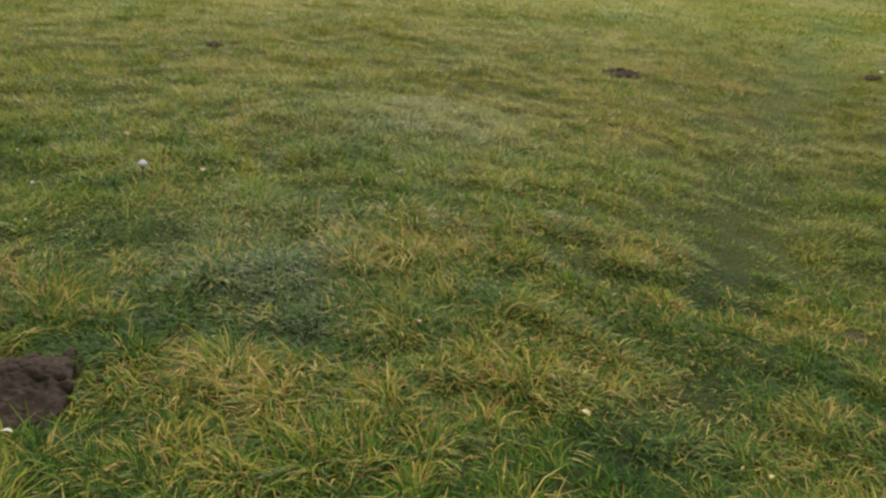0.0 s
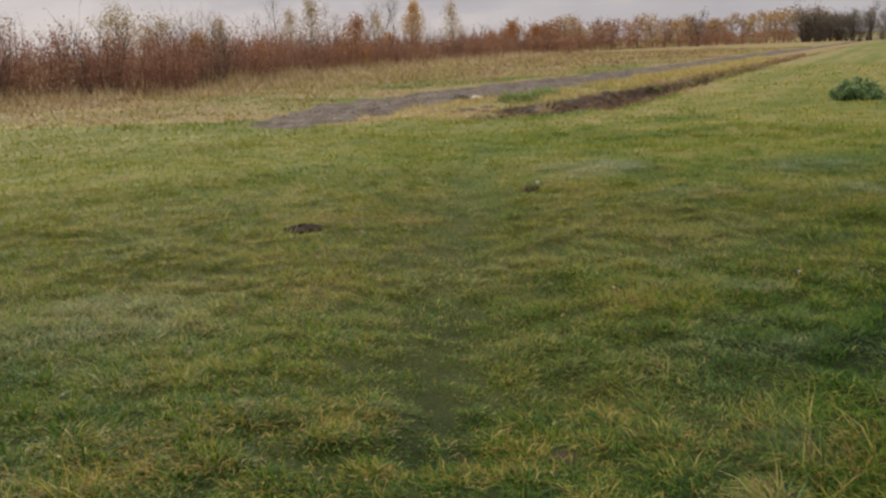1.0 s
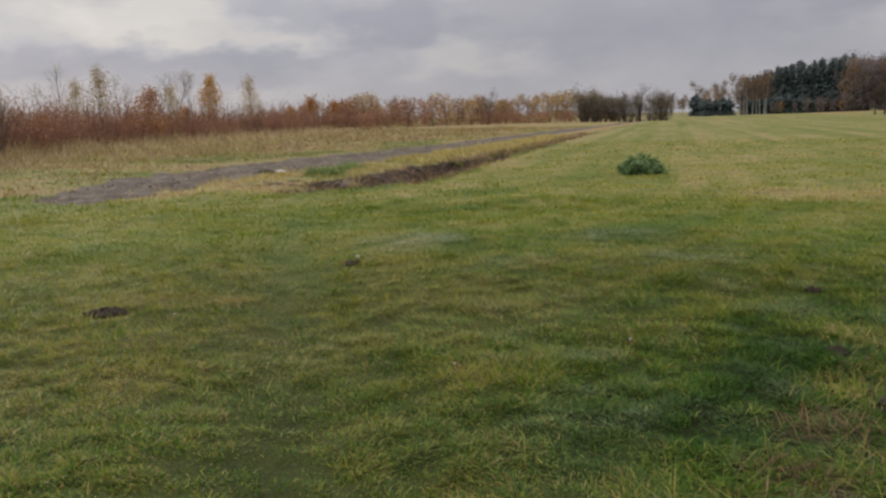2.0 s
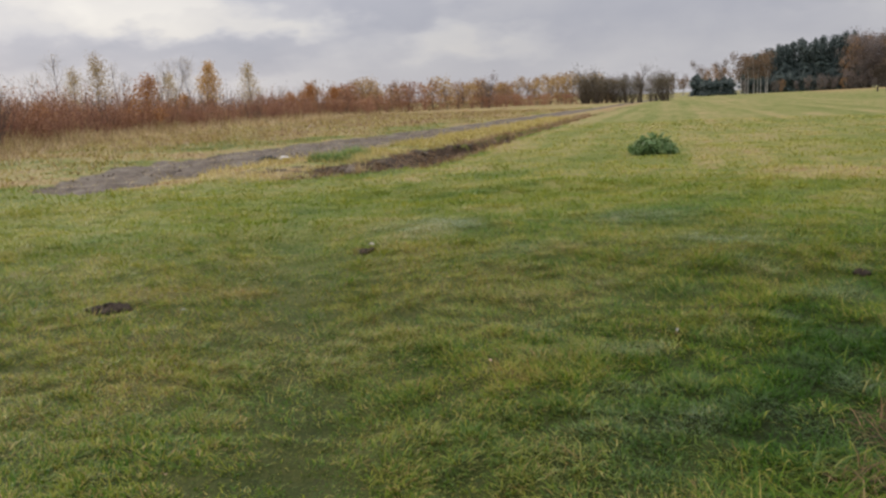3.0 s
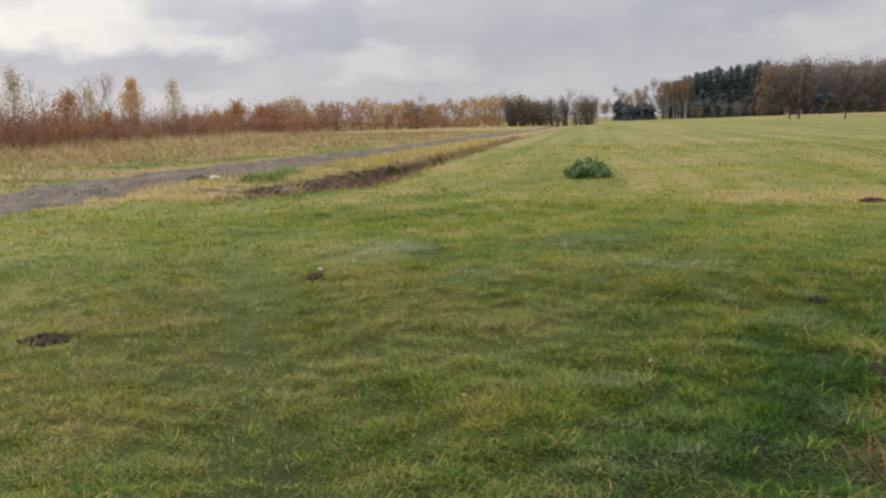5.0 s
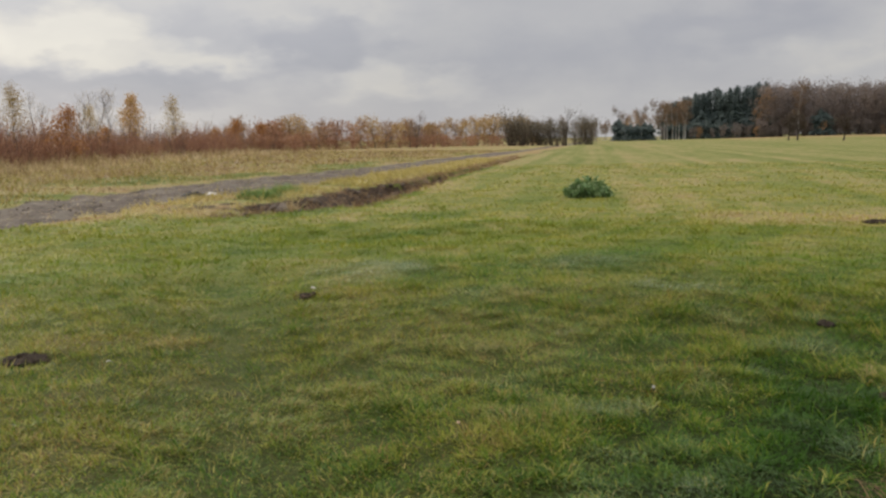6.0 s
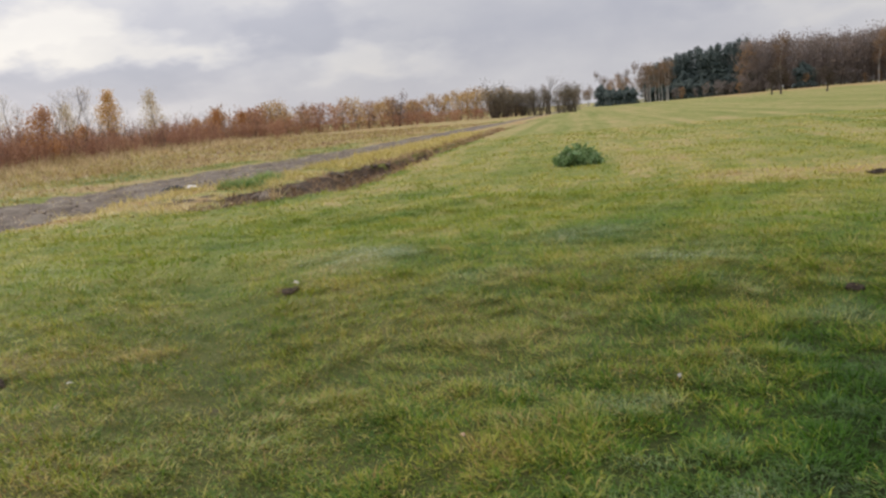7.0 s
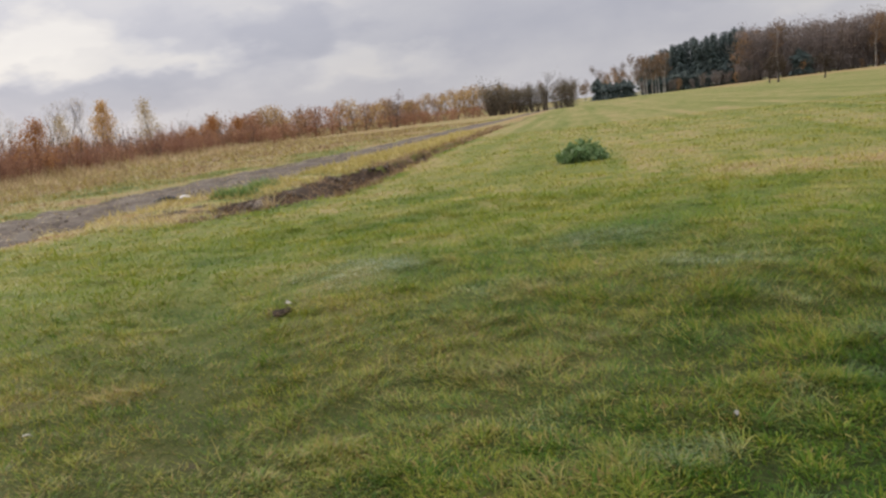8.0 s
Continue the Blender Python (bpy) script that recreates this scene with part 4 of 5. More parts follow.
def build_thicket():
    r = random.Random(17)
    models = [
        make_shrub("bare red-brown thicket shrub with withered russet leaves", 1, 2.9, RED_TWIGS, RUSSET, 25, 4.0, 0.085, 0.9),
        make_shrub("bare red-brown thicket shrub with withered russet leaves", 2, 3.2, RED_TWIGS, RUSSET, 26, 4.0, 0.08, 0.8),
        make_shrub("dense russet-leaved young shrub in the thicket", 3, 2.7, RED_TWIGS, RUSSET, 22, 6.0, 0.085, 0.9),
        make_shrub("leafless grey-brown shrub with thin upright rods", 4, 4.0, GREY_TWIGS, RUSSET, 26, 0.4, 0.08, 0.7),
        make_shrub("low red-brown shrub with withered leaves at the thicket edge", 5, 2.0, RED_TWIGS, RUSSET, 26, 4.0, 0.08, 0.9),
        make_shrub("young shrub with faded orange leaves in the thicket", 6, 2.6, RED_TWIGS, ORANGE, 20, 3.0, 0.105, 0.8),
    ]
    places = []
    x = 11.0
    while x < 108:
        wide = np.interp(x, [11, 50, 108], [1.25, 1.7, 2.8])
        front = float(THICKET(x))
        for row in range(4 if x < 75 else 3):
            y = front + 0.3 + row * wide * 1.05 + r.uniform(-0.6, 0.6)
            which = r.choices(range(6), [5, 5, 2.5, 3.5, 3 if row == 0 else 0.3, 0.5])[0]
            size = r.uniform(0.78, 1.12) * (0.85 if row == 0 else 1.0) * float(np.interp(x, [11, 30, 45, 75, 108], [1.15, 1.1, 1.15, 1.2, 1.4]))
            places.append((which, x + r.uniform(-0.7, 0.7), y, size, r.uniform(0, 360)))
        x += wide
    scatter(models, places)


build_thicket()


def build_young_trees():
    group = "young trees in the thicket"
    gold = make_tree("young_tree", "young birch with a dense yellow autumn crown", "tree", group, 31, 6.0, 0.06, GREY_TWIGS, GOLD, 0.2, 28, 0.33, 1.1, 6, 0.13, 12, 0.26, "cone")
    faded = make_tree("young_tree", "slender young birch with sparse pale yellow leaves", "tree", group, 32, 6.2, 0.05, GREY_TWIGS, PALE_GOLD, 0.2, 26, 0.30, 1.2, 6, 0.11, 7, 0.28, "cone")
    naked = make_tree("young_tree", "leafless slender young tree above the thicket", "tree", group, 33, 6.0, 0.05, GREY_TWIGS, PALE_GOLD, 0.2, 26, 0.28, 1.4, 8, 0.07, 1, 0.15, "oval")
    orange = make_tree("young_tree", "young oak with rusty orange leaves", "tree", group, 34, 4.0, 0.06, RED_TWIGS, ORANGE, 0.06, 26, 0.46, 0.8, 6, 0.12, 9, 0.24, "cone")
    yellow = make_tree("young_tree", "rounded young tree with thin yellow leaves", "tree", group, 35, 4.2, 0.05, GREY_TWIGS, PALE_GOLD, 0.25, 24, 0.34, 0.9, 6, 0.10, 8, 0.22, "round")
    models = [gold, faded, naked, orange, yellow]
    full = [6.0, 6.2, 6.0, 4.0, 4.2]
    spots = [
        (4, 31.6, 48.7, 4.5), (4, 33.4, 49.6, 4.0), (2, 31.8, 45.1, 3.9), (2, 47.2, 52.0, 5.9), (2, 53.7, 52.7, 5.5), (1, 52.4, 53.9, 6.1), (1, 50.2, 54.2, 4.9),
        (3, 47.1, 43.9, 3.9), (2, 70.9, 63.6, 7.0), (2, 69.6, 64.6, 6.6), (2, 72.6, 62.2, 6.7), (1, 68.5, 61.0, 5.2), (0, 69.4, 57.7, 6.0), (1, 73.7, 55.5, 6.0),
        (2, 25.4, 43.1, 3.7), (2, 35.8, 48.3, 4.3), (2, 37.5, 47.0, 3.9), (2, 22.0, 42.0, 3.8), (2, 28.6, 44.5, 3.6), (2, 41.0, 50.5, 4.6), (2, 44.0, 50.0, 4.4),
        (3, 29.2, 38.3, 2.7), (3, 33.4, 38.4, 2.2), (1, 39.5, 49.5, 4.1), (2, 62.0, 58.0, 5.0), (2, 58.0, 56.5, 4.8), (3, 57.5, 50.0, 2.8),
        (3, 88.0, 60.5, 3.2), (3, 98.0, 64.4, 4.2), (3, 103.8, 64.5, 4.0), (2, 93.0, 64.0, 4.2), (2, 85.0, 62.0, 4.0),
    ]
    r = random.Random(3)
    scatter(models, [(k, x, y, h / full[k], r.uniform(0, 360)) for k, x, y, h in spots])


build_young_trees()


def build_far_row():
    group = "row of trees behind the dirt track"
    gold = make_tree("small_tree", "small tree with golden autumn leaves", "tree", group, 41, 5.5, 0.10, GREY_TWIGS, FAR_GOLD, 0.02, 20, 0.42, 0.8, 4, 0.30, 9, 0.32, "oval", far=True)
    brown = make_tree("small_tree", "small tree with withered brown leaves", "tree", group, 42, 4.6, 0.09, GREY_TWIGS, FADED, 0.02, 18, 0.46, 0.7, 5, 0.28, 5, 0.25, "oval", far=True)
    russet = make_tree("small_tree", "small tree with russet leaves", "tree", group, 43, 4.4, 0.09, RED_TWIGS, RUSSET, 0.01, 18, 0.50, 0.6, 5, 0.28, 5, 0.25, "oval", far=True)
    grey = make_tree("small_tree", "dense grey-brown leafless small tree", "tree", group, 44, 5.8, 0.10, GREY_TWIGS, BROWN_LEAF, 0.04, 22, 0.3, 1.0, 5, 0.2, 4, 0.35, "oval", stems=2, far=True)
    models, full = [gold, brown, russet, grey], [5.5, 4.6, 4.4, 5.8]
    spots = [
        (2, 108.0, 66.0, 4.2), (2, 113.0, 68.0, 4.0), (1, 117.0, 70.0, 4.2), (0, 122.4, 70.5, 5.0), (0, 127.5, 71.5, 5.4), (1, 130.0, 72.5, 4.6), (1, 133.3, 71.4, 4.6), (2, 134.6, 68.9, 4.6),
        (1, 137.5, 70.0, 4.4), (2, 140.3, 68.5, 4.5), (1, 143.5, 68.5, 4.7), (0, 146.6, 67.1, 5.5), (1, 148.0, 65.5, 4.4), (0, 148.5, 63.2, 4.3), (3, 149.6, 60.1, 5.9), (1, 152.0, 62.5, 4.6),
        (0, 174.9, 63.8, 5.5), (1, 175.0, 61.5, 4.4), (0, 176.3, 59.9, 4.6), (0, 181.8, 59.2, 5.8), (0, 182.5, 56.8, 6.2), (0, 183.2, 54.6, 5.4), (1, 184.0, 52.0, 4.2), (1, 172.0, 65.5, 4.4), (0, 165.0, 68.5, 4.6), (1, 160.0, 70.0, 4.4),
        (2, 120.0, 67.0, 2.8), (2, 126.0, 68.5, 2.6), (2, 150.0, 57.0, 2.2), (2, 153.5, 55.5, 2.0), (2, 156.0, 54.5, 2.0), (2, 160.0, 53.0, 1.9), (2, 165.0, 52.0, 1.9), (2, 170.0, 51.0, 1.8), (2, 105.0, 60.0, 2.2), (2, 112.0, 63.5, 2.4), (2, 139.0, 65.0, 2.4), (2, 145.0, 61.5, 2.2),
    ]
    r = random.Random(4)
    # undergrowth and a second rank close the gaps
    for n in range(76):
        x = 104 + 82 * n / 76 + r.uniform(-1, 1)
        spots.append((r.choice((1, 1, 2, 3)), x, float(THICKET(x)) + r.uniform(1.0, 7.0), r.uniform(2.4, 4.6)))
    for n in range(46):
        x = 100 + 80 * n / 46 + r.uniform(-1, 1)
        spots.append((2, x, float(THICKET(x)) - r.uniform(-0.5, 1.5), r.uniform(1.5, 2.5)))
    for n in range(40):
        x = 148 + 40 * n / 40
        spots.append((2, x, 59.5 - 0.36 * (x - 150) + r.uniform(-1, 1), r.uniform(1.3, 2.3)))
    for x, y in ((176, 57), (178, 61), (180, 55), (184, 58), (186, 53), (188, 50), (172, 67), (168, 69)):
        spots.append((0, x, y, r.uniform(4.4, 5.8)))
    scatter(models, [(k, x, y, h / full[k], r.uniform(0, 360)) for k, x, y, h in spots])


build_far_row()


def build_orchard():
    group = "old fruit trees at the end of the field"
    models = [
        make_tree("fruit_tree", "old gnarled leafless fruit tree with a wide twiggy crown", "tree", group, 51, 6.5, 0.2, GREY_TWIGS, OLIVE_LEAF, 0.18, 18, 0.4, 0.8, 7, 0.13, 2, 0.3, "round", bend=0.18),
        make_tree("fruit_tree", "dense many-stemmed fruit tree, nearly leafless and twiggy", "tree", group, 52, 5.0, 0.09, GREY_TWIGS, OLIVE_LEAF, 0.04, 16, 0.46, 0.9, 6, 0.17, 4, 0.4, "oval", stems=5, bend=0.12, far=True),
        make_tree("fruit_tree", "dark round-crowned field tree with withered brown leaves", "tree", group, 53, 5.6, 0.22, DARK_BARK, DARK_LEAF, 0.36, 20, 0.5, 0.55, 6, 0.26, 5, 0.34, "round", bend=0.12),
    ]
    full = [6.5, 5.0, 5.6]
    spots = [
        (1, 164.8, 46.1, 6.2), (1, 166.0, 44.6, 5.0), (1, 167.7, 43.2, 4.8), (1, 167.0, 41.2, 4.6), (1, 164.6, 38.9, 4.6), (0, 167.2, 36.4, 6.9), (1, 172.8, 33.6, 5.5), (0, 169.0, 39.6, 5.2), (1, 170.0, 47.5, 4.0), (1, 163.0, 43.8, 3.6), (1, 166.0, 40.2, 3.8), (1, 170.0, 37.6, 3.6), (1, 171.0, 45.0, 4.4), (1, 168.0, 34.8, 2.8), (1, 165.5, 47.3, 5.0), (1, 166.5, 45.4, 4.4), (1, 168.5, 42.2, 4.4), (1, 166.8, 38.2, 4.4), (1, 171.5, 34.6, 4.6), (1, 173.5, 32.8, 4.8), (1, 172.0, 48.8, 3.2),
        (2, 215.9, -6.2, 5.7), (2, 217.5, -4.4, 4.6), (2, 195.4, -14.2, 4.6),
    ]
    r = random.Random(8)
    scatter(models, [(k, x, y, h / full[k], r.uniform(0, 360)) for k, x, y, h in spots])


build_orchard()


def build_forest():
    group = "forest at the far edge of the field"
    r = random.Random(12)
    spruces = [make_conifer("tall dark green spruce in the forest", 61 + k, 18.5, 3.5 - 0.3 * k, group) for k in range(3)]
    low = make_conifer("dense low dark green conifer at the forest edge", 65, 7.0, 2.6, group)
    brown = [
        make_tree("forest_tree", "tall forest tree with a thinning brown crown", "tree", group, 71, 17.5, 0.22, DARK_BARK, FOREST_LEAF, 0.05, 22, 0.26, 0.8, 4, 0.50, 13, 0.70, "round", far=True),
        make_tree("forest_tree", "tall forest tree with rust-brown leaves", "tree", group, 72, 17.0, 0.22, DARK_BARK, FADED, 0.10, 22, 0.25, 0.8, 4, 0.50, 12, 0.70, "round", far=True),
        make_tree("forest_tree", "tall leafless grey forest tree", "tree", group, 73, 17.5, 0.2, GREY_TWIGS, FOREST_LEAF, 0.05, 24, 0.25, 0.9, 4, 0.46, 12, 0.70, "round", far=True),
    ]
    birch = make_tree("birch", "tall white-stemmed birch with sparse yellow-brown leaves", "tree", group, 74, 13.0, 0.17, BIRCH_BARK, BIRCH_LEAF, 0.34, 22, 0.2, 1.4, 4, 0.42, 6, 0.5, "oval", bend=0.04, far=True)
    brush = make_tree("sapling", "low brown tree at the forest edge", "tree", group, 75, 6.0, 0.09, GREY_TWIGS, FOREST_LEAF, 0.03, 13, 0.34, 1.0, 4, 0.55, 5, 0.55, "oval", far=True)
    gold_brush = make_tree("sapling", "low rust-coloured tree at the forest edge", "tree", group, 76, 6.0, 0.09, GREY_TWIGS, FADED, 0.03, 18, 0.32, 1.0, 4, 0.5, 3, 0.4, "oval", far=True)
    models = spruces + [low] + brown + [birch, brush, gold_brush]
    places = []

    def stand(which, x, y, h, full):
        places.append((which, x, y, h / full, r.uniform(0, 360)))

    # spruce stand, highest towards its open end
    for row in range(4):
        for k in range(15):
            y = 34.0 - 2.4 * k + r.uniform(-0.8, 0.8)
            top = float(np.interp(y, [-2, 2, 13, 22, 33], [19.0, 19.4, 18.2, 17.4, 13.6]))
            stand(r.randrange(3), 318 + 5 * row + r.uniform(-2, 2), y, top * r.uniform(0.9, 1.04) * (0.92 if row < 2 else 1), 18.5)
    # broadleaf stand
    for row in range(5):
        for k in range(34):
            y = 1.0 - 3.0 * k + r.uniform(-1.2, 1.2)
            top = float(np.interp(y, [-110, -40, -25, -8, 1], [17.5, 16.4, 15.4, 16.2, 16.4]))
            stand(4 + r.choices(range(3), [4, 0.8, 4])[0], 304 + 6 * row + r.uniform(-2.5, 2.5), y, top * r.uniform(0.88, 1.02), 17.4)
    for y in (-9.0, -37.0, -40.5, -52.0, -70.0):
        stand(7, 301, y, 16.4 if y > -30 else 14.5, 13.0)
    for k in range(100):
        stand(8, 303 + r.uniform(-1, 3), 2.0 - 0.95 * k + r.uniform(-0.4, 0.4), r.uniform(1.5, 2.4), 6.0)
    for k in range(120):
        stand(8, 312 + r.uniform(-3, 12), -8.0 - 0.7 * k + r.uniform(-0.4, 0.4), r.uniform(0.9, 1.6), 6.0)
    # birches before the spruces
    for k in range(9):
        stand(7, 299 + r.uniform(0, 6), 35.0 - 1.25 * k + r.uniform(-0.4, 0.4), 12.4 * r.uniform(0.88, 1.05), 13.0)
    # low conifers and brush along the edge
    for x, y, h in ((297.4, 46.8, 7.4), (296, 44.8, 5.6), (292, 43.2, 5.4), (288.1, 41.4, 5.6), (290, 39.6, 5.4), (293.7, 37.7, 6.0), (296, 36.2, 5.6), (300, -15.5, 8.5), (301, -17.5, 7.0), (300, -47, 8.0)):
        stand(3, x, y, h, 7.0)
    # undergrowth closes the view between the stems
    for k in range(70):
        y = 34.0 - 2.0 * k + r.uniform(-1, 1)
        stand(8, 309 + r.uniform(-2, 12), y, r.uniform(6, 11) if y < 0 else r.uniform(2.5, 4.5), 6.0)
    for k in range(70):
        y = 2.0 - 1.6 * k + r.uniform(-1, 1)
        stand(8, 303 + r.uniform(-1, 4), y, r.uniform(3.0, 5.5), 6.0)
    # dark young conifers under the spruces
    for k in range(20):
        y = 33.0 - 1.8 * k + r.uniform(-0.8, 0.8)
        stand(3, 312 + r.uniform(-2, 3), y, r.uniform(4.5, 7.5), 7.0)
    for k in range(34):
        y = 24.0 - 3.6 * k + r.uniform(-1.2, 1.2)
        stand(8 if r.random() < 0.78 else 9, 300 + r.uniform(-2, 4), y, r.uniform(2.6, 5.0), 6.0)
    # distant trees between the orchard and the forest
    for k in range(12):
        stand(7, 400 + r.uniform(-8, 20), 38.0 + 2.0 * k + r.uniform(-0.8, 0.8), r.uniform(8.5, 10.5), 13.0)
    for k in range(34):
        y = 50.0 + 3.4 * k + r.uniform(-1.5, 1.5)
        stand(7 if r.random() < 0.5 else 4, 405 + r.uniform(-15, 30), y, r.uniform(6.5, 9.0) if y > 62 else r.uniform(8.5, 11.5), 13.0 if r.random() < 0.5 else 15.0)
    for k in range(26):
        stand(7, 400 + r.uniform(-10, 25), 58.0 + 1.0 * k + r.uniform(-0.6, 0.6), r.uniform(6.0, 8.0), 13.0)
    stand(5, 330, 48.5, 10.4, 17.4)
    stand(5, 331, 45.0, 9.2, 17.4)
    scatter(models, places)


build_forest()

# ---- things on the meadow ----


def tussock(x, y, wide, tall, count, wide_blade, mat, label, seed, dry=0.4, stiff=0.35):
    r = np.random.default_rng(seed)
    a, d = r.random(count) * 2 * math.pi, wide / 2 * np.sqrt(r.random(count))
    px, py = x + d * np.cos(a), y + d * np.sin(a) * 0.8
    long = tall * (1.15 - 0.55 * (2 * d / wide) ** 2) * (1 + 0.45 * bumps(px, py, 0.3, seed)) * r.uniform(0.5, 1.25, count)
    ob = blades("grass_tussock", px, py, long, wide_blade * r.uniform(0.6, 1.3, count), mat, label, seed, stiff, dry, True, "grass tussock")
    ob["kind"] = "thing"
    del ob["kind"]
    return ob


def leafy_clump(x, y, wide, tall, count, label, seed):
    """A low round plant: short stalks that carry broad leaves, thickest on its domed top."""
    r = random.Random(seed)
    stalks, tips = Tubes(), []
    for k in range(count):
        a, d = r.random() * 2 * math.pi, math.sqrt(r.random())
        top = tall * (1 - 0.75 * d ** 2.2) * r.uniform(0.65, 1.12) * (1 + 0.25 * math.sin(3 * a + 5 * d))
        foot = Vector((0.42 * wide * d * math.cos(a), 0.42 * wide * d * math.sin(a), -0.03))
        stalk = wander(r, foot, Vector((0.35 * d * math.cos(a), 0.35 * d * math.sin(a), 1)), max(0.12, top), 0.15, 3)
        stalks.run(stalk, [0.006, 0.005, 0.004, 0.002], 3)
        tips += [stalk[1], stalk[2], stalk[3], stalk[3]]
    ob = thing("green_plant", label, "plant")
    ob.location = (x, y, float(height(np.array(x), np.array(y))))
    part("stalks", stalks.mesh("stalks", CLUMP_LEAF), ob)
    part("foliage", leaf_mesh("foliage", r, tips, 0.105, CLUMP_LEAF, 0.045, 3, 0.4), ob)


CLUMP_LEAF = leaf_material("blue_green_leaves", [(0.0, (0.072, 0.140, 0.046)), (0.5, (0.145, 0.240, 0.085)), (1.0, (0.32, 0.40, 0.18))], 0.25, 0.45)
leafy_clump(22.9, 4.85, 1.22, 0.38, 240, "low round clump of dark blue-green leaves growing in the field", 81)
tussock(21.2, 13.2, 1.4, 0.42, 1300, 0.018, GREEN_BLADES, "bright green grass tussock beside the dirt track", 82, 0.85)
tussock(23.9, 14.1, 1.2, 0.34, 900, 0.018, GREEN_BLADES, "small bright green grass tussock beside the dirt track", 83, 0.85)
tussock(5.85, -0.05, 0.7, 0.20, 150, 0.007, VERGE, "matted straw-coloured grass clump beside a heap of earth", 87, 0.6, 0.12)
tussock(6.25, -0.16, 0.6, 0.20, 130, 0.007, DEAD, "brown dead grass clump beside a heap of earth", 88, 0.6, 0.12)
tussock(7.0, -0.10, 0.6, 0.17, 130, 0.007, VERGE, "matted straw-coloured grass clump in the meadow", 89, 0.55, 0.12)
tussock(6.72, 5.03, 0.42, 0.15, 170, 0.006, VERGE, "yellow-brown dry grass tuft beside the foot path", 92, 0.5, 0.12)
tussock(4.40, 0.20, 0.55, 0.22, 190, 0.006, DEAD, "brown dead grass clump in the lush meadow", 91, 0.35, 0.0)
tussock(5.20, 0.02, 0.62, 0.22, 200, 0.006, DEAD, "rust-brown matted dead grass beside a heap of earth", 94, 0.30, 0.0)
tussock(4.75, -0.25, 0.5, 0.2, 150, 0.006, VERGE, "matted straw-coloured grass clump in the lush meadow", 95, 0.55, 0.0)
tussock(8.70, 4.94, 0.32, 0.09, 90, 0.006, DEAD, "brown withered tuft on a scrape of earth", 93, 0.35, 0.06)
tussock(17.7, 10.2, 0.26, 0.45, 90, 0.014, STRAW, "pale dry grass tussock at the end of the ditch", 86, 0.6)


def lump(r, radius, rough):
    """A crumb of earth: a rounded, uneven lump."""
    bm = bmesh.new()
    bmesh.ops.create_icosphere(bm, subdivisions=1, radius=radius)
    for v in bm.verts:
        v.co *= 1 + r.uniform(-rough, rough)
    me = bpy.data.meshes.new("clod")
    bm.to_mesh(me)
    bm.free()
    me.materials.append(MOLE_SOIL)
    me.shade_smooth()
    return me


def build_clods():
    """Loose lumps of earth along the track and in the ditch, too many to count."""
    r = np.random.default_rng(33)
    x, y = box_spots(r, 14, 60, 9, 24, 42)
    keep = r.random(len(x)) < np.maximum(0.22 * track_share(x, y), soil_share(x, y)) * np.interp(x, [14, 28, 60], [1, 0.6, 0.12]) * step(bumps(x, y, 0.8, 71), -0.5, 0.6)
    x, y = x[keep], y[keep]
    base = lump(random.Random(95), 1.0, 0.3)
    shape = np.array([v.co for v in base.vertices])
    faces = np.array([p.vertices[:] for p in base.polygons])
    n = len(x)
    size = r.lognormal(-3.7, 0.5, n).clip(0.01, 0.09) * (1 + 1.6 * ditch_share(x, y))
    a = r.random(n) * 2 * math.pi
    turned = np.stack([np.cos(a)[:, None] * shape[:, 0] - np.sin(a)[:, None] * shape[:, 1], np.sin(a)[:, None] * shape[:, 0] + np.cos(a)[:, None] * shape[:, 1], 0.7 * np.ones(n)[:, None] * shape[:, 2]], -1)
    verts = turned * size[:, None, None] + np.stack([x, y, height(x, y) + 0.2 * size], 1)[:, None]
    corners = (faces[None] + len(shape) * np.arange(n)[:, None, None]).ravel()
    me = array_mesh("clods", verts.reshape(-1, 3), corners, np.full(n * len(faces), 3), TRACK_SOIL)
    tagged(new("loose_earth", me), "loose lumps of brown earth on the track and in the ditch", "earth", kind="stuff")


build_clods()
CLODS = [lump(random.Random(90 + k), 1.0, 0.3) for k in range(4)]


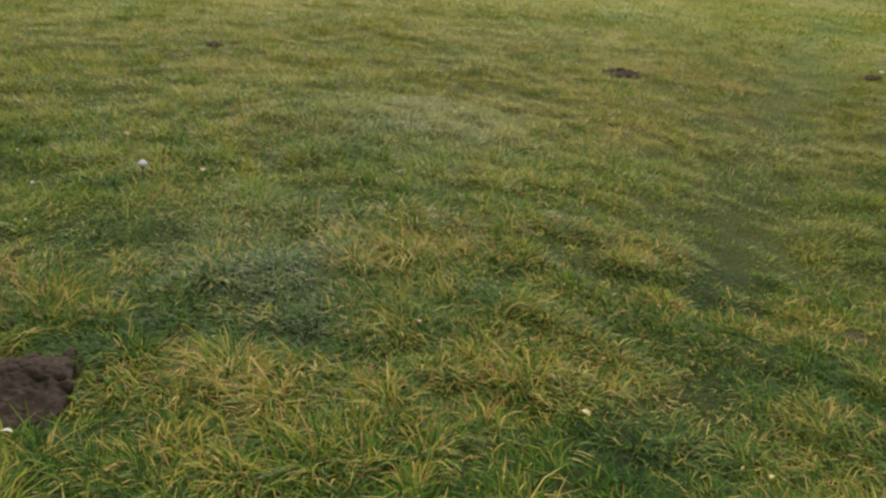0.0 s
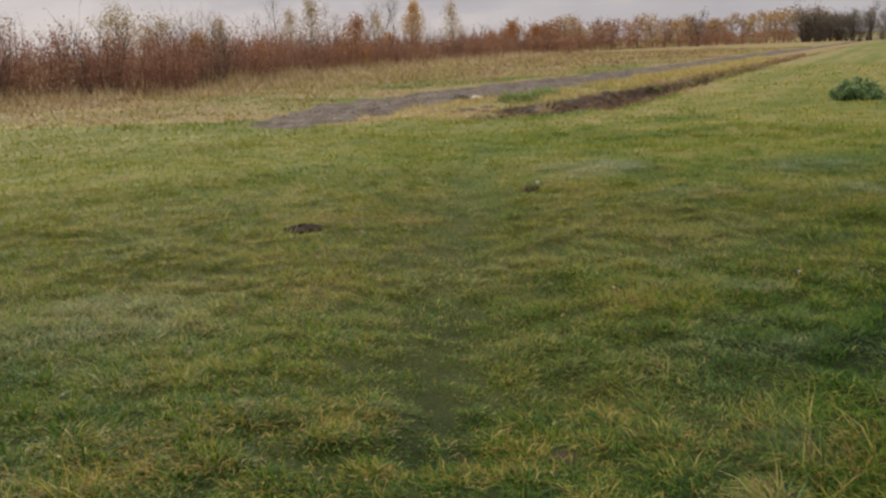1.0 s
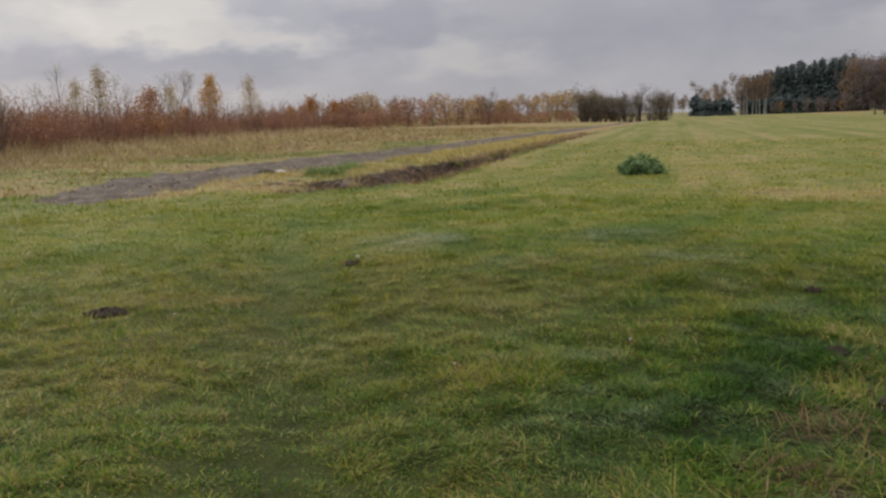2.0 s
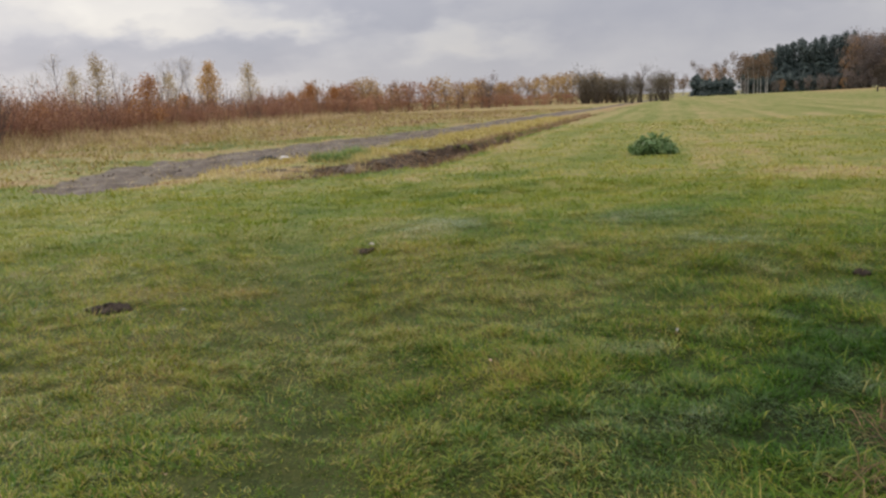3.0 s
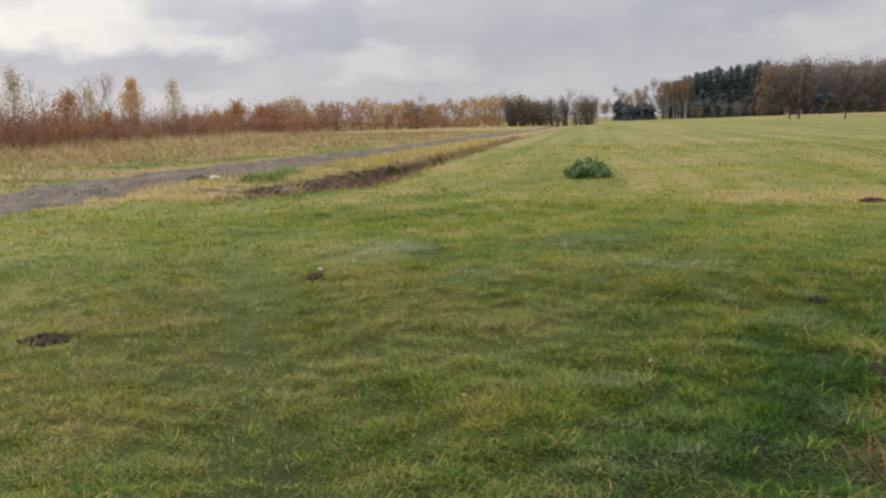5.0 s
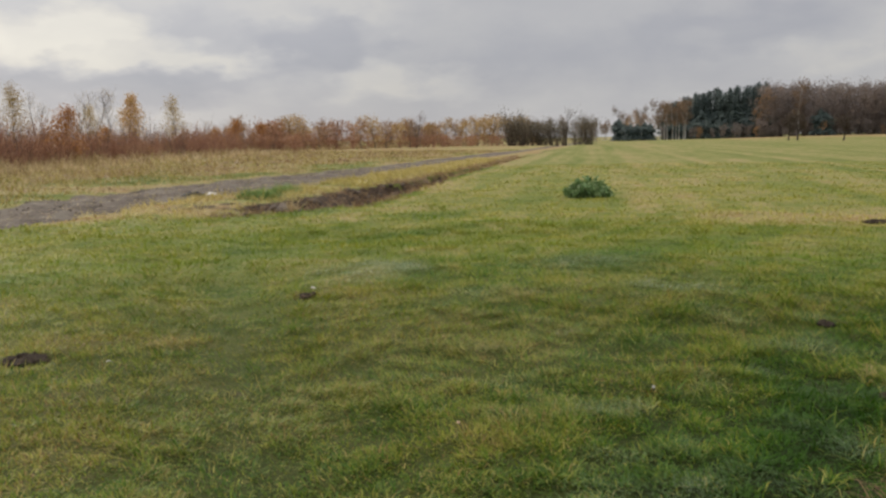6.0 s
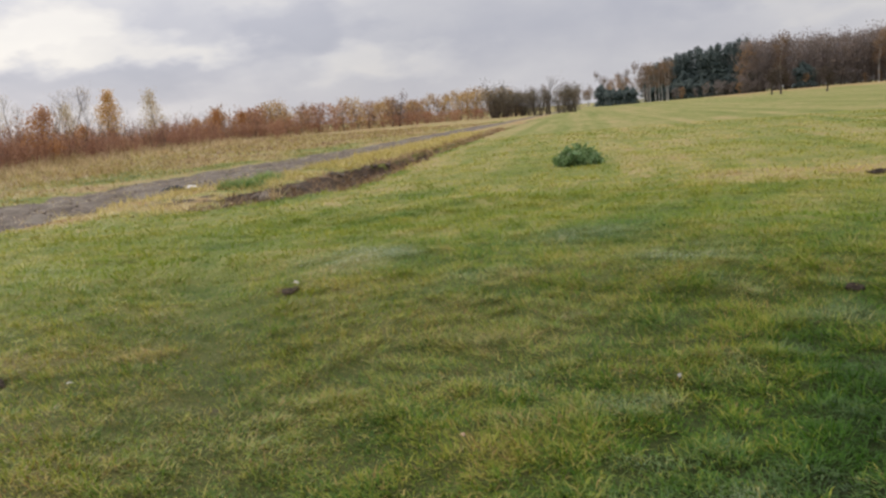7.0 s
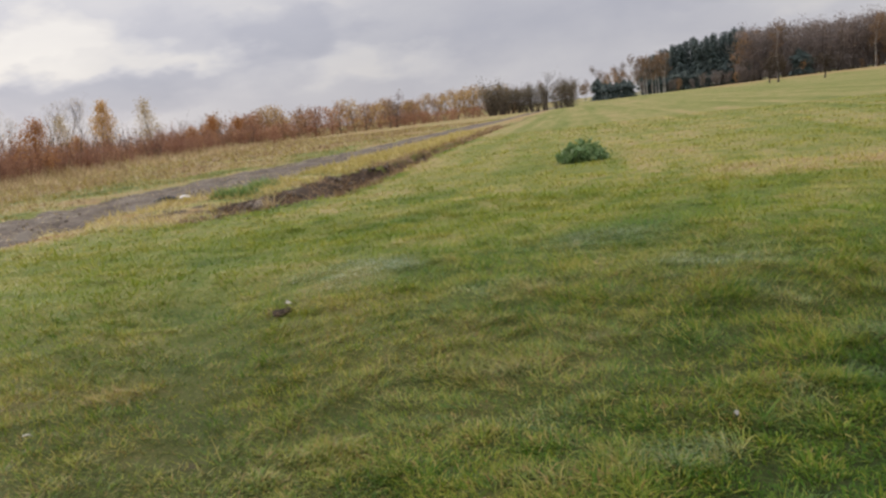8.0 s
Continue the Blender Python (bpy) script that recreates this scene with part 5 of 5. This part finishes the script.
def molehill(x, y, radius, tall, seed, label):
    """A heap of loose earth with crumbs lying on and round it."""
    r = random.Random(seed)
    rings, spokes = 18, 54
    verts, faces = [], []
    for i in range(rings + 1):
        for j in range(spokes):
            a, u = 2 * math.pi * j / spokes, i / rings
            out = 1 + 0.25 * noise.noise(Vector((1.3 * math.cos(a), 1.3 * math.sin(a), seed)))
            px, py = x + radius * u * out * math.cos(a), y + radius * u * out * math.sin(a)
            ground = float(height(np.array(px), np.array(py)))
            heap = tall * (1 - u * u) ** 1.2
            loose = min(tall, 0.045) if radius > 0.18 else 0.022
            clots = loose * (0.55 * noise.noise(Vector((px * 24, py * 24, seed))) + 0.5 * noise.noise(Vector((px * 9, py * 9, seed + 5))) + 0.28 * noise.noise(Vector((px * 70, py * 70, seed + 9))))
            verts.append(Vector((px - x, py - y, ground + heap + (0.02 if u < 1 else -0.03) + clots * (1 - u ** 4))))
    for i in range(rings):
        for j in range(spokes):
            a, b = i * spokes + j, i * spokes + (j + 1) % spokes
            faces.append((a, b, b + spokes, a + spokes))
    ob = thing("molehill", label, "molehill", "molehills on the meadow")
    ob.location = (x, y, 0)
    part("mound", mesh_of("mound", verts, faces, MOLE_SOIL), ob)
    for k in range(80 if radius > 0.14 else 36):
        a, d = r.random() * 2 * math.pi, radius * r.uniform(0.1, 1.3)
        px, py = d * math.cos(a), d * math.sin(a)
        size = min(0.16, r.lognormvariate(-2.9, 0.55)) * radius
        u = min(1.0, d / radius)
        z = float(height(np.array(x + px), np.array(y + py))) + tall * (1 - u * u) ** 1.2 + 0.015
        crumb = part("clod", CLODS[k % 4], ob)
        crumb.matrix_basis = pose(px, py, z, r.uniform(0, 360), r.uniform(0, 360), 0) @ Matrix.Diagonal((size, size * r.uniform(0.7, 1.2), size, 1))


for k, (x, y, radius) in enumerate(HEAPS):
    molehill(x, y, radius, (-0.06 if y == 4.93 else 0.24 if x < 1 else 0.20 if 0.12 < radius < 0.16 else 0.13) * radius + 0.012, 100 + k, "dark brown heap of loose earth in the grass" if radius > 0.12 else "small scrape of dark earth in the grass")


def make_leaf(label, seed, long, wide, mat):
    """A fallen leaf: a curled blade with a pointed end and a stalk."""
    r = random.Random(seed)
    verts, faces = [], []
    for i in range(6):
        u = i / 5
        half = wide * math.sin(math.pi * min(0.97, 0.06 + 0.94 * u)) ** 0.8 * 0.5
        curl = 0.25 * wide * math.sin(2.4 * u + r.random())
        verts += [Vector((long * (u - 0.5), -half, curl + 0.35 * half)), Vector((long * (u - 0.5), 0, curl)), Vector((long * (u - 0.5), half, curl + 0.3 * half))]
    for i in range(5):
        for j in range(2):
            a = 3 * i + j
            faces.append((a, a + 1, a + 4, a + 3))
    ob = tagged(thing("fallen_leaf", label, "leaf", "fallen leaves on the meadow"))
    part("leaf_blade", mesh_of("leaf_blade", verts, faces, mat, True), ob)
    stalk = Tubes()
    stalk.run([Vector((-0.5 * long, 0, 0.1 * wide)), Vector((-0.75 * long, 0.05 * long, 0.16 * wide))], [0.0016, 0.001], 4)
    part("stalk", stalk.mesh("stalk", GREY_TWIGS), ob)
    return ob


YELLOW_LEAF = plain_material("yellow_leaf", (0.36, 0.30, 0.09), (0.50, 0.42, 0.17), 0.5)
TAN_LEAF = plain_material("tan_leaf", (0.22, 0.13, 0.07), (0.36, 0.22, 0.11), 0.6)
GREY_LEAF = plain_material("grey_leaf", (0.20, 0.19, 0.16), (0.34, 0.32, 0.29), 0.6)
PALE_LEAF = plain_material("pale_leaf", (0.34, 0.31, 0.24), (0.52, 0.48, 0.39), 0.6)
WHITE_CAP = plain_material("mushroom_white", (0.34, 0.33, 0.31), (0.50, 0.48, 0.46), 0.5)
PLASTIC_WHITE = plain_material("white_plastic_film", (0.62, 0.61, 0.59), (0.80, 0.79, 0.77), 0.35, 6.0)
PLASTIC_DARK = plain_material("black_plastic_film", (0.010, 0.009, 0.009), (0.028, 0.025, 0.023), 0.75, 6.0)


def build_leaves():
    r = random.Random(20)
    yellow = make_leaf("pale yellow fallen leaf lying in the grass", 1, 0.05, 0.035, YELLOW_LEAF)
    tan = make_leaf("brown fallen leaf lying in the grass", 2, 0.06, 0.035, TAN_LEAF)
    grey = make_leaf("bleached grey fallen leaf lying in the grass", 3, 0.06, 0.035, GREY_LEAF)
    pale = make_leaf("pale dry fallen leaf lying in the grass", 4, 0.07, 0.04, PALE_LEAF)
    spots = [(3, 8.76, 4.88), (3, 9.58, 5.26), (3, 5.97, 4.96), (3, 0.63, 4.52), (3, 0.23, 1.86), (0, 1.8, 1.3), (0, 2.1, 0.82), (2, 0.6, 4.5), (2, 2.4, 3.6), (2, 0.5, 3.5), (2, 0.2, 1.9), (2, 0.6, 4.0), (1, 1.4, 3.9), (1, 1.2, 4.7), (2, 9.0, 5.1), (2, 4.7, 4.5), (2, 9.6, 5.35), (2, 6.3, 1.3), (0, 2.0, 2.9), (1, 2.6, 1.8), (1, 1.6, 2.0), (2, 8.95, 5.0), (1, 3.6, 3.0), (1, 5.4, 2.2)]
    used = set()
    for k, x, y in spots:
        m = pose(x, y, float(height(np.array(x), np.array(y))) + (0.055 if k == 3 else 0.04), r.uniform(-25, 25), r.uniform(-25, 25), r.uniform(0, 360))
        model = (yellow, tan, grey, pale)[k]
        ob = copy_thing(model, m) if k in used else model
        used.add(k)
        s = r.uniform(0.55, 0.95) * (0.65 if k == 2 else 0.9)
        ob.matrix_basis = m @ Matrix.Diagonal((s, s, s, 1))


build_leaves()


def build_mushroom(x, y):
    ob = thing("mushroom", "small white mushroom standing in the grass", "mushroom")
    ob.location = (x, y, float(height(np.array(x), np.array(y))))
    stem = Tubes()
    stem.run([Vector((0, 0, -0.01)), Vector((0.002, 0, 0.04)), Vector((0.004, 0.002, 0.085))], [0.007, 0.006, 0.005], 8)
    part("stem", stem.mesh("stem", DARK_BARK), ob, "dark stem")
    cap = Tubes()
    cap.run([Vector((0.004, 0.002, 0.078 + 0.007 * k)) for k in range(6)], [0.012, 0.022, 0.024, 0.021, 0.014, 0.002], 14)
    part("cap", cap.mesh("cap", WHITE_CAP), ob, "white domed cap")


build_mushroom(1.10, 3.93)


def crumple(name, long, wide, tall, mat, seed, parent, at, turn):
    """A crumpled film: a folded sheet with thickness."""
    verts, faces, n = [], [], 14
    for i in range(n + 1):
        for j in range(n + 1):
            u, v = i / n - 0.5, j / n - 0.5
            ridge = noise.noise(Vector((5 * u, 5 * v, seed))) * 0.5 + abs(noise.noise(Vector((9 * u, 8 * v, seed + 3))))
            dome = max(0.0, 1 - 3.2 * (u * u + v * v))
            verts.append(Vector((long * u * (1 + 0.25 * noise.noise(Vector((3 * v, seed, 0)))), wide * v * (1 + 0.3 * noise.noise(Vector((3 * u, seed, 4)))), tall * (dome * 0.7 + 0.5 * ridge * dome) + 0.01)))
    for i in range(n):
        for j in range(n):
            a = i * (n + 1) + j
            faces.append((a, a + n + 1, a + n + 2, a + 1))
    ob = part(name, mesh_of(name, verts, faces, mat, True), parent)
    solid = ob.modifiers.new("thickness", "SOLIDIFY")
    solid.thickness = 0.006
    ob.matrix_basis = pose(*at, 0, 0, turn)


litter = thing("plastic_sheet", "crumpled black and white plastic sheet lying on the track", "plastic sheet")
litter.location = (22.85, 16.15, float(height(np.array(22.85), np.array(16.15))))
crumple("white_fold", 0.32, 0.24, 0.09, PLASTIC_WHITE, 2, litter, (0.12, -0.17, 0.05), -55)
crumple("black_fold", 0.70, 0.32, 0.13, PLASTIC_DARK, 6, litter, (-0.15, 0.24, 0.04), -55)
